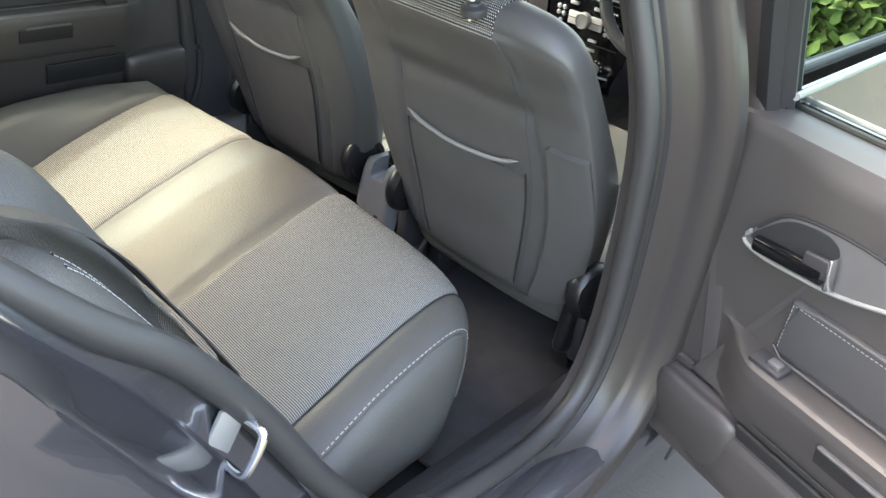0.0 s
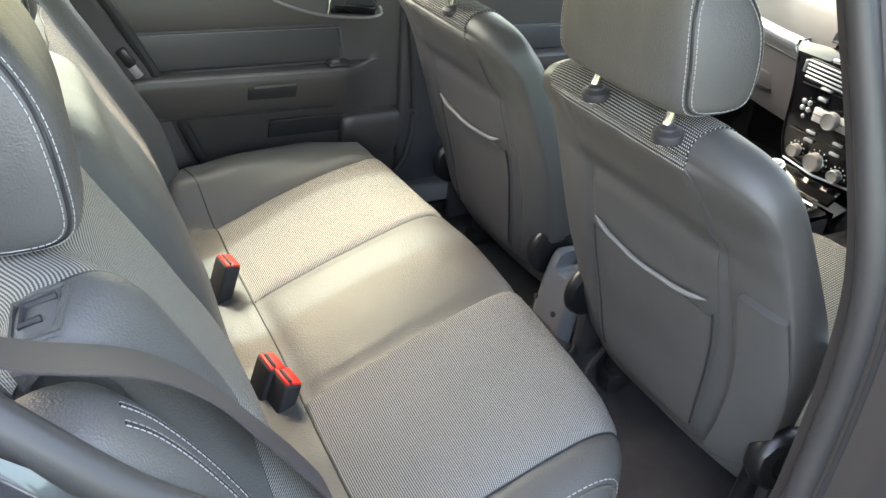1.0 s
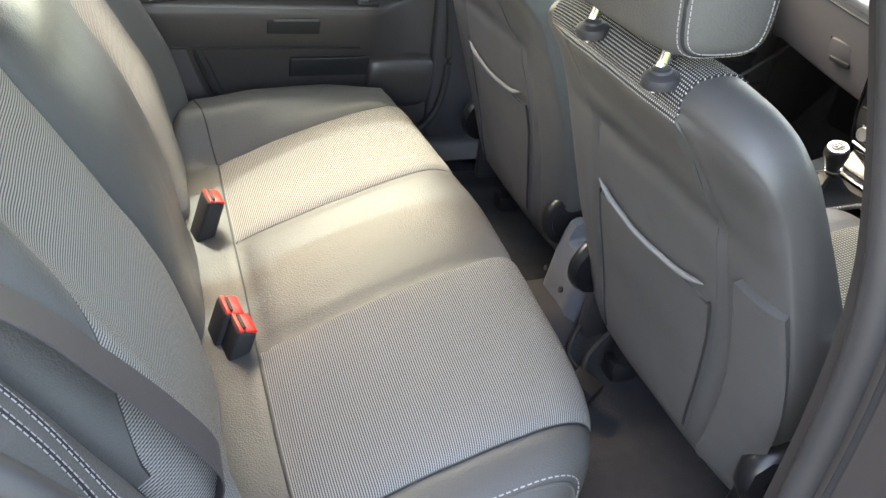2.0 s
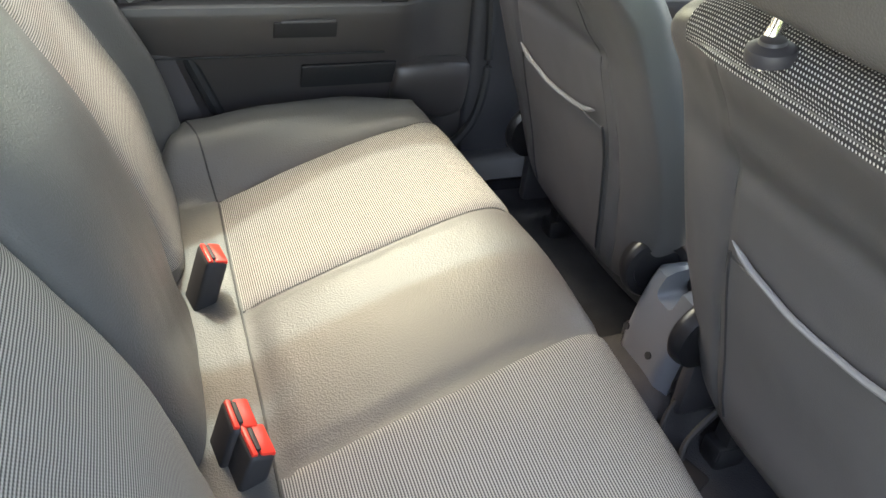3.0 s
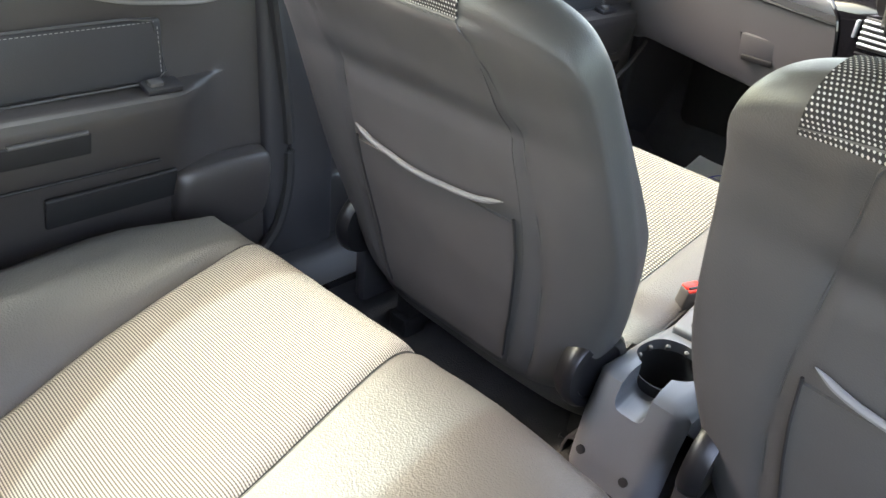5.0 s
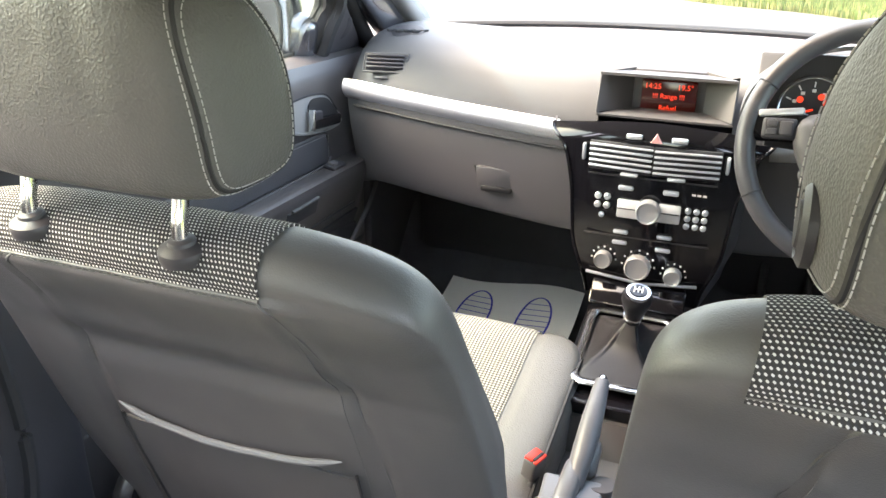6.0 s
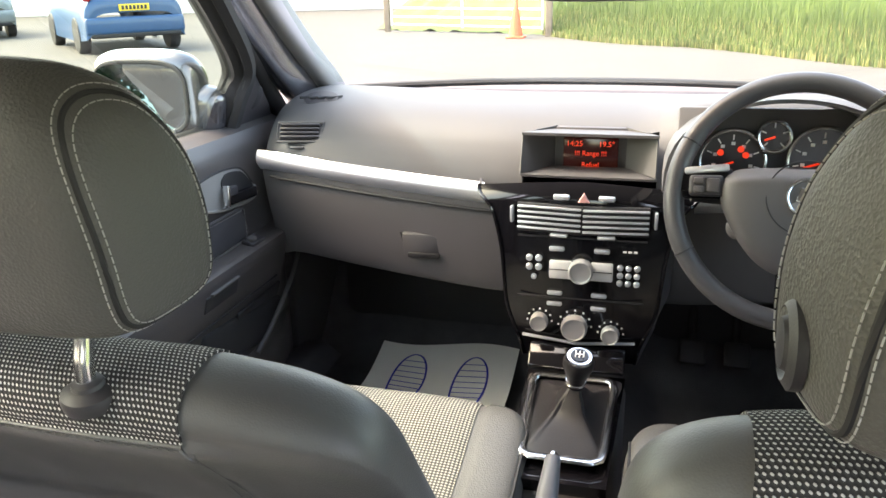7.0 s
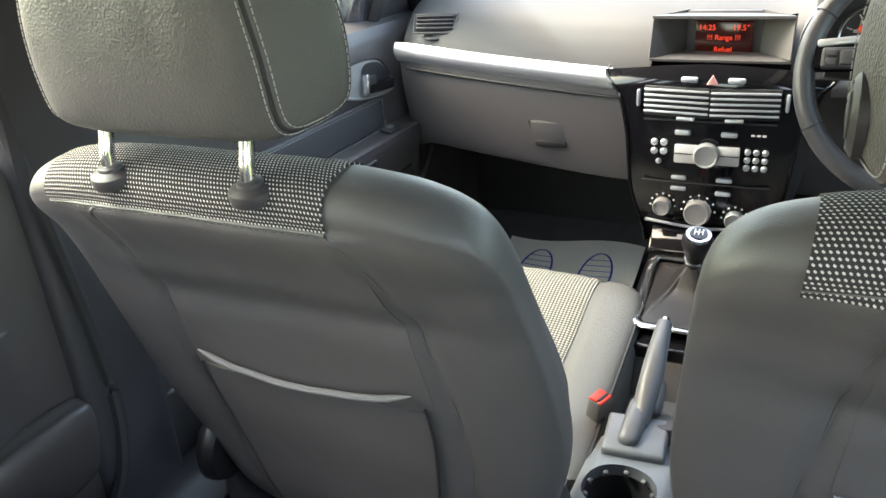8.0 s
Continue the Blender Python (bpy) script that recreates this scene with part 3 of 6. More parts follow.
def side_bolster():
    """The fixed padded bolster between the folding backrest and the door opening."""
    loop = [(y + (0.012 if i < 5 else 0.004), z - 0.012) for i, (y, z) in enumerate(BACK_LOOP)]
    pad = Pad(loop, [(-0.585, 0.52), (-0.745, 0.95)], 0.056, 3.0, bumps=lambda v, u, p: Vector((0, 0.002 * noise.noise((v.x * 20, v.z * 12, 4)), 0)))
    ob = part("side_bolster", pad.body(28, 70), LEATHER, rear_seat, "padded leather side bolster with double stitching")
    ob.location.x = 0.664
    for base, end in ((-0.30, 0.10), (0.10, 0.45)):
        run = [(base + 0.1, 5.2 / 12), (base, 4.7 / 12), (base - 0.02, 4.2 / 12), (base + 0.08, 3.6 / 12), (end, 2.9 / 12), (end + 0.1, 2.4 / 12)]
        for d in (-0.05, 0.05):
            part("stitching", stitches(pad.line([(u + d, q) for u, q in run], 60, 0.001), 0.005, 0.002, 0.0006), THREAD, ob)
        part("seam", tube(pad.line(run, 40, 0.0), 0.002, 6), RUBBER, ob)


def facing_point(pad, i, j, d=0.0045):
    """The leather facing beside the cloth: upright edge, then an arch over to the outer side."""
    q = 2.3 + 4.9 * j
    k = max(0.0, min(1.0, (q - 4.5) / 2.7))
    left = 0.66 + 0.33 * (1 - math.sqrt(max(0.0, 1 - k * k))) + 0.30 * smooth((3.9 - q) / 1.6)
    return pad.off(left + (0.995 - left) * i, q / 12, d if i else min(d, 0.0015))


side_bolster()
centre, ob = back_part("armrest_section", -0.055, 0.200, 4.0, 0.036, lambda x: 0.0, "folded centre armrest in grey leather")
for s in (1, -1):
    if s > 0:
        wing = lambda x: 0.030 * math.exp(-((x - 0.165) / 0.05) ** 2)
    else:
        wing = lambda x: 0.050 * smooth((-x - 0.095) / 0.05) * smooth((0.235 + x) / 0.03)
    pad, ob = back_part("backrest", 0.362 if s > 0 else -0.47, 0.228 if s > 0 else 0.225, 6.0, 0.0, wing, "grey leather outer backrest with cloth centre")
    edge = 0.60 if s > 0 else 0.42
    u0, u1 = sorted((-s * 0.96, s * edge))
    if s > 0:
        part("cloth_insert", pad.patch(-0.96, 0.985, 0.55 / 12, 7.4 / 12, 0.002, 44, 70), CLOTH, ob, "finely ribbed grey woven cloth")
        facing = part("latch_facing", grid(lambda i, j, pad=pad: facing_point(pad, i, j), 24, 50), LEATHER, ob, "smooth leather facing with an arched top edge")
        part("facing_seam", tube([facing_point(pad, 0.0, k / 50, 0.0035) for k in range(51)], 0.0022, 6), RUBBER, facing)
    else:
        part("cloth_insert", pad.patch(u0, u1, 0.55 / 12, 4.75 / 12, 0.002, 34, 50), CLOTH, ob, "finely ribbed grey woven cloth")
        part("seam", tube(pad.line([(s * (edge + 0.01), q / 12) for q in (0.6, 1.5, 2.5, 3.5, 4.4, 4.9)], 40, 0.0), 0.002, 6), RUBBER, ob)
    # raised square surround of the fold latch
    latch = part("latch_surround", pad.patch(*sorted((s * 0.76, s * 0.95)), 6.15 / 12, 6.95 / 12, 0.006, 8, 8), LEATHER, ob, "raised square plastic surround")
    ring = [pad.off(s * a, b / 12, 0.008) for a, b in ((0.78, 6.22), (0.93, 6.22), (0.93, 6.88), (0.78, 6.88))]
    part("latch_edge", tube(ring, 0.003, 6, closed=True), LEATHER, latch)
    part("latch_slot", tube([pad.off(s * a, b / 12, 0.0075) for a, b in ((0.82, 6.32), (0.82, 6.72), (0.89, 6.72), (0.89, 6.45))], 0.0035, 6), PLASTIC_DARK, latch, "dark latch slot")

HEAD_LOOP = [(-0.037, 0.0), (-0.049, 0.03), (-0.049, 0.10), (-0.036, 0.158), (0.0, 0.178), (0.045, 0.160), (0.072, 0.10), (0.070, 0.03), (0.052, 0.0), (0.0, -0.006)]


def headrest(parent, x, y, z, a=0.16, lean=0.0, button=False, tall=1.0):
    pad = Pad(HEAD_LOOP, [(0.005, 0.032), (0.005, 0.10)], a, 5.0, wide=lambda y_, z_: 1.0 + 1.7 * y_ - 0.20 * max(0, (z_ - 0.05) / 0.12) ** 1.7 + 0.02 * (0.09 - z_),
              bumps=lambda v, u, p: Vector((0, -0.0013, 0)) * (noise.noise((v.x * 40, v.z * 26, 5)) if abs(u) < 0.9 else 0))
    body = part("headrest", pad.body(40, 64), LEATHER, parent, "padded grey leather headrest with pale double stitching")
    body.matrix_local = pose(x, y, z, lean) @ Matrix.Diagonal((1, 1, tall, 1))
    for u in (-0.955, 0.955):
        for du in (-0.022, 0.020):
            part("stitching", stitches(pad.line([(u + du, (k - 1.5) / 12) for k in range(14)], 110, 0.0012), 0.0046, 0.0014, 0.0005), THREAD, body, "pale thread stitching")
        part("seam", tube(pad.line([(u, (k - 1.5) / 12) for k in range(14)], 70, -0.0005), 0.0022, 6), RUBBER, body)
    if button:
        part("adjuster_button", lathe([(0.024, 0), (0.024, 0.005), (0.019, 0.008), (0.017, 0.005), (0.015, 0.005), (0.013, 0.009), (0.001, 0.010)], (0.007 - 1.05 * a, 0.020, 0.028), (-1, 0, 0), 32), PLASTIC_DARK, body, "round black tilt button")
    for s in (-1, 1):
        part("post", tube(curve([(s * 0.078, -0.012, 0.03), (s * 0.078, -0.022, -0.01), (s * 0.078, -0.028, -0.025), (s * 0.078, -0.031, -0.044)], 10), 0.0070, 14), CHROME, body, "chrome headrest post")
    return body


for s in (1, -1):
    headrest(rear_seat, s * 0.335, -0.765, 1.035, 0.142, 8, False, 1.25)

# belt buckles standing between cushion and backrest
def buckle(x, y, z, rx, rz, parent_name="seat_belt_buckle"):
    b = thing(parent_name, "black belt buckle with red push button standing on the bench", "seat belt buckle", "belt buckles")
    b.matrix_world = pose(x, y, z, rx, 0, rz)
    part("housing", box((0.052, 0.026, 0.105), (0, 0, 0.040), 0.006, segs=3), RUBBER, b, "black plastic housing")
    part("button", box((0.046, 0.016, 0.008), (0, 0.005, 0.091), 0.003), RED, b, "red release button")
    part("slot_rim", box((0.046, 0.006, 0.007), (0, -0.008, 0.091), 0.002), RED, b)
    part("slot", box((0.034, 0.0050, 0.0090), (0, -0.0035, 0.0915), 0.001), RUBBER, b, "dark tongue slot")
    part("stalk", box((0.03, 0.012, 0.06), (0, 0, -0.01), 0.004), RUBBER, b)
    return b


for place in ((-0.201, -0.474, 0.460, -18, 10), (0.108, -0.477, 0.438, -18, 8), (0.152, -0.463, 0.434, -18, 10)):
    buckle(*place).scale = (1.08, 1.25, 1.14)


def strap(name, label, pts, width, across, n=40):
    """A flat webbing strap along pts; across: the direction of its width at each point."""
    c = curve([Vector(p) for p in pts], n + 1)
    a = curve([Vector(p) for p in across], n + 1)
    ob = thing(name, label, "seat belt", "seat belts")
    part("webbing", solid(grid(lambda i, j: c[round(i * n)] + a[round(i * n)].normalized() * width * (j - 0.5), n, 4), 0.0018), WEBBING, ob)
    return ob


belt_left = strap("seat_belt", "dark webbing belt hanging beside the rear backrest", [(-0.655, -0.80, 1.26), (-0.685, -0.70, 1.08), (-0.700, -0.60, 0.93), (-0.702, -0.515, 0.79), (-0.702, -0.474, 0.66), (-0.702, -0.43, 0.53)], 0.046,
                  [(0.25, -1, -0.2), (0.25, -0.9, -0.3), (0.2, -0.9, -0.4), (0.15, -0.9, -0.35), (0.1, -0.9, -0.3), (0.1, -0.9, -0.3)])
strap("seat_belt", "dark grey webbing belt lying along the rear backrest", [(0.70, -0.87, 1.17), (0.660, -0.778, 1.072), (0.618, -0.692, 1.004), (0.592, -0.637, 0.938), (0.577, -0.594, 0.866), (0.563, -0.538, 0.770), (0.556, -0.500, 0.690), (0.552, -0.51, 0.63)], 0.050,
      [(1, 0.2, 0.1), (1, 0.2, 0.1), (1, 0.15, 0.1), (1, 0.1, 0.1), (1, 0.05, 0.05), (1, 0.0, 0.0), (1, 0.0, 0.0), (1, 0.0, 0.0)])
part("tongue", box((0.010, 0.040, 0.020), (-0.694, -0.520, 0.800), 0.003, (-58, 0, -6)), SILVER_DULL, belt_left, "steel belt tongue")
part("tongue_cover", box((0.016, 0.046, 0.024), (-0.693, -0.535, 0.830), 0.005, (-58, 0, -6)), BLACK_PLASTIC, belt_left, "black plastic grip of the tongue")

# ---- front seats ----
SEAT_BACK = [(0.242, 0.455), (0.208, 0.60), (0.170, 0.75), (0.116, 0.90), (0.060, 0.985), (0.046, 1.018), (0.070, 1.042), (0.125, 1.036), (0.185, 0.95), (0.250, 0.80), (0.31, 0.62), (0.36, 0.46), (0.30, 0.42)]


def front_seat(name, label):
    seat = thing(name, label, "car seat", "front seats")
    N = 13

    def soft(v, u, p):
        q = (p % 1.0) * N
        k = 0.0025 * noise.noise((v.x * 10, v.z * 9, 3)) + 0.001 * noise.noise((v.x * 35, v.z * 30, 9))
        if q < 4.6:
            fade = 1 - 0.75 * smooth((abs(u) - 0.52) / 0.2)
            k -= 0.011 * fade * smooth((q - 2.72) / 0.40) * smooth((4.6 - q) / 0.5)
            k += 0.006 * fade * math.exp(-(((q - 2.74) / 0.12) ** 2))
            side = 0.545 + 0.135 * max(0.0, min(1.0, (3.7 - q) / 3.4))
            k += 0.005 * math.exp(-(((abs(u) - side) / 0.022) ** 2)) * smooth((4.3 - q) / 0.4)
        bol = max(0.0, (abs(u) - 0.45) / 0.45) * max(0.0, 1 - abs(u) ** 10) * min(1.0, max(0.0, (q - 5.5) / 2.0)) * min(1.0, max(0.0, (12.6 - q) / 1.0)) * max(0.0, 1 - abs(v.z - 0.74) / 0.26)
        return Vector((0, (k + 0.06 * bol) * smooth((1 - abs(u)) / 0.08), 0))

    back = Pad(SEAT_BACK, [(0.29, 0.52), (0.115, 0.945)], 0.268, 4.0, wide=lambda y, z: 1.0 + 0.05 * math.exp(-(((z - 0.70) / 0.15) ** 2)) - 0.085 * max(0, (z - 0.78) / 0.28) ** 2 - 0.20 * max(0, (0.75 - z) / 0.3) ** 2, bumps=soft)
    b = part("backrest", back.body(80, 130), BACKPANEL, seat, "grey leather seat back with rounded shoulders")
    # smooth vinyl panel on the rear, edged by a seam
    part("back_panel", back.patch(-0.535, 0.535, 0.05 / N, 4.28 / N, 0.0006, 30, 60), BACKPANEL, b, "smooth grey vinyl back panel")
    for w in (-1, 1):
        part("seam", tube(back.line([(w * 0.49, 4.36 / N), (w * 0.53, 4.05 / N), (w * 0.55, 3.5 / N), (w * 0.585, 2.7 / N), (w * 0.635, 1.5 / N), (w * 0.68, 0.3 / N)], 70, 0.0), 0.0016, 6), BACKPANEL, b)
    part("seam", tube(back.line([(-0.76, 4.34 / N), (-0.6, 4.37 / N), (-0.3, 4.38 / N), (0, 4.38 / N), (0.3, 4.38 / N), (0.50, 4.37 / N)], 70, 0.0005), 0.0018, 6), LEATHER, b)
    part("stitching", stitches(back.line([(-0.74, 4.26 / N), (-0.6, 4.29 / N), (-0.3, 4.30 / N), (0, 4.31 / N), (0.3, 4.30 / N), (0.5, 4.29 / N)], 70, 0.001), 0.004, 0.004, 0.0006), LEATHER, b)
    part("cloth_insert", back.patch(-0.76, 0.50, 4.42 / N, 11 / N, 0.002, 30, 64), CLOTH_DOT, b, "dark cloth woven with pale dots")
    pocket = part("map_pocket", back.patch(-0.56, 0.50, 0.12 / N, 1.90 / N, 0.004, 24, 20), BACKPANEL, b, "vinyl map pocket")
    HEM = [(-0.53, 2.12 / N), (-0.40, 2.01 / N), (-0.15, 1.93 / N), (0.1, 1.94 / N), (0.30, 2.00 / N), (0.47, 2.12 / N)]
    # paler than the vinyl: the fold's highlight is put into the hem's colour
    part("pocket_hem", tube(back.line(HEM, 40, 0.008), lambda t: 0.0042 * min(1.0, 0.15 + 7 * min(t, 1 - t)), 8), HEM_HIGHLIGHT, pocket, "folded vinyl hem of the pocket, its highlight in the pale colour")
    for s in (-1, 1):
        part("seam", tube(back.line([(0.50 if s > 0 else -0.56, q / N) for q in (0.2, 0.7, 1.2, 1.95)], 24, 0.004), 0.002, 6), RUBBER, pocket)
        part("post_sleeve", lathe([(0.0205, -0.010), (0.0212, -0.003), (0.0200, 0.001), (0.0150, 0.004), (0.0118, 0.005), (0.0108, 0.008), (0.0085, 0.009)], (s * 0.078 - 0.022, 0.054, 1.033), (0, -0.18, 1), 28), PLASTIC_DARK, b, "black plastic post sleeve")
    headrest(b, -0.024, 0.080, 1.082, 0.136, 6, True, 1.04)
    cush = Pad([(0.30, 0.47), (0.38, 0.52), (0.50, 0.548), (0.65, 0.575), (0.77, 0.60), (0.83, 0.59), (0.852, 0.55), (0.83, 0.45), (0.70, 0.38), (0.45, 0.36), (0.30, 0.38)], [(0.42, 0.45), (0.66, 0.48)], 0.265, 4.5,
               bumps=lambda v, u, p: Vector((0, 0, (0.030 * max(0, (abs(u) - 0.62) / 0.38) - 0.005 * math.exp(-(((abs(u) - 0.66) / 0.03) ** 2))) * (1 if v.z > 0.49 else 0) + 0.002 * noise.noise((v.x * 12, v.y * 12, 1)))))
    c = part("cushion", cush.body(56, 80), LEATHER, seat, "grey leather seat cushion")
    part("cloth_insert", cush.patch(-0.64, 0.64, 0.9 / 11, 5.75 / 11, 0.0025, 26, 44), CLOTH_LIGHT, c, "pale dotted woven cloth")
    for s in (-1, 1):
        part("seam", tube(cush.line([(s * 0.965, q / 11) for q in (1, 2, 3, 4, 5, 6, 7)], 40, 0.001), 0.0025, 6), RUBBER, c)
        part("side_valance", box((0.03, 0.50, 0.12), (s * 0.255, 0.52, 0.40), 0.012), PLASTIC_DARK, seat)
        part("seat_rail", box((0.04, 0.48, 0.03), (s * 0.20, 0.56, 0.30), 0.004), RUBBER, seat, "black steel rail bolted to the floor")
        part("rail_foot", box((0.05, 0.06, 0.05), (s * 0.20, 0.35, 0.290), 0.012), RUBBER, seat)
        part("rail_leg", box((0.035, 0.05, 0.09), (s * 0.20, 0.36, 0.345), 0.004), RUBBER, seat)
        part("rail_leg", box((0.035, 0.05, 0.09), (s * 0.20, 0.70, 0.345), 0.004), PLASTIC_DARK, seat)
    return seat, back


def hinge_cover(seat, s):
    hinge = Vector((s * 0.234, 0.262, 0.526))
    part("hinge_cover", lathe([(0.056, -0.01), (0.060, 0.002), (0.060, 0.012), (0.055, 0.018), (0.042, 0.019), (0.040, 0.016), (0.001, 0.016)], hinge, (s, -0.12, 0.05), 40), BLACK_PLASTIC, seat, "round black plastic hinge cover")


seat_l, seat_pad = front_seat("front_seat", "grey leather passenger seat with dotted cloth insert")
seat_l.location = (-0.326, 0, -0.008)
seat_r = copy_thing(seat_l, pose(0.366, -0.050, 0.026))
for ob in seat_r.children_recursive:
    if ob.name.startswith("headrest"):
        ob.location += Vector((0.002, -0.010, -0.020))
        ob.scale.x = 1.11
    if ob.name.split(".")[0] in ("post_sleeve",):
        ob.location += Vector((0.036, -0.016, 0))
    if ob.name.split(".")[0] == "post":
        ob.location += Vector((0.026, -0.006, 0))
        ob.scale.x = 0.9
seat_l.scale.x = 1.05
for ob in seat_r.children:
    if ob.name.startswith("backrest"):
        for cloth in [c for c in ob.children if c.name.startswith("cloth_insert")]:
            bpy.data.objects.remove(cloth)
        part("cloth_insert", seat_pad.patch(-0.76, 0.50, 4.2 / 13, 11 / 13, 0.002, 30, 64), CLOTH_DOT, ob, "dark cloth woven with pale dots")
        part("side_wing", seat_pad.patch(0.71, 0.985, 0.05 / 13, 2.45 / 13, 0.012, 20, 34), BACKPANEL, ob, "padded vinyl side wing")
for seat, s in ((seat_l, -1), (seat_l, 1), (seat_r, -1)):
    hinge_cover(seat, s)
hinge = Vector((0.256, 0.272, 0.524))
part("hinge_bracket", box((0.030, 0.070, 0.17), hinge + Vector((-0.022, 0.012, -0.075)), 0.012, (-8, 0, 0), 3), BLACK_PLASTIC, seat_r, "black plastic hinge shield")
part("recliner_wheel", lathe([(0.056, 0), (0.060, 0.010), (0.058, 0.024), (0.048, 0.034), (0.028, 0.036), (0.026, 0.031), (0.001, 0.031)], hinge, (1, -0.35, 0.10), 11), BLACK_PLASTIC, seat_r, "ribbed black recliner wheel")
part("bracket_bolt", lathe([(0.013, 0), (0.013, 0.010), (0.008, 0.013)], (0.245, 0.285, 0.395), (1, -0.4, 0), 6), CHROME, seat_r, "steel bolt head")
part("belt_bracket", tube([(0.262, 0.290, 0.735), (0.275, 0.315, 0.748), (0.285, 0.345, 0.752)], 0.007, 8), CHROME, seat_r, "short steel lever beside the backrest")
tagged(seat_r, "grey leather driver seat set further back than the other")


def front_buckle(x, y, z, rx, rz):
    b = buckle(x, y, z, rx, rz)
    part("sleeve", box((0.03, 0.02, 0.10), (0, 0, -0.06), 0.006), PLASTIC_LOW, b)
    tagged(b, "belt buckle with red button beside the passenger seat")
    b.scale = (0.62, 0.9, 1.0)
    for ob in b.children:
        if ob.name.startswith("housing"):
            ob.data.materials[0] = PLASTIC_LOW
            tagged(ob, "grey plastic housing")
        if ob.name.startswith("sleeve"):
            ob.data.materials[0] = PLASTIC_LOW
    return b


front_buckle(-0.076, 0.490, 0.478, 10, 70)

# loose plug of the seat wiring hanging under the driver seat
plug = thing("wiring_plug", "black wiring plug lying on the carpet under the driver seat", "wiring plug")
part("connector", box((0.06, 0.05, 0.035), (0.20, 0.20, 0.315), 0.006, (0, 12, 30)), RUBBER, plug)
part("cable", tube(curve([(0.16, 0.27, 0.42), (0.165, 0.22, 0.36), (0.18, 0.205, 0.33), (0.20, 0.20, 0.32)], 16), 0.006, 8), RUBBER, plug)
part("cable", tube(curve([(0.13, 0.30, 0.50), (0.11, 0.24, 0.42), (0.125, 0.20, 0.34), (0.18, 0.22, 0.31)], 20), 0.005, 8), RUBBER, plug)

# ---- doors ----
def door_profile(ledge):
    """Height and depth into the cabin of the trim, from the bottom to the window."""
    return [(0.34, 0.0), (0.36, 0.022), (0.40, 0.052), (0.49, 0.060), (0.505, 0.055), (0.51, 0.030), (0.55, 0.026), (ledge - 0.13, 0.050), (ledge - 0.08, 0.072), (ledge - 0.02, 0.088), (ledge - 0.004, 0.086),
            (ledge, 0.078), (ledge + 0.004, 0.034), (ledge + 0.06, 0.026), (0.90, 0.034), (0.945, 0.032), (0.975, 0.018), (0.985, -0.012), (0.987, -0.05)]


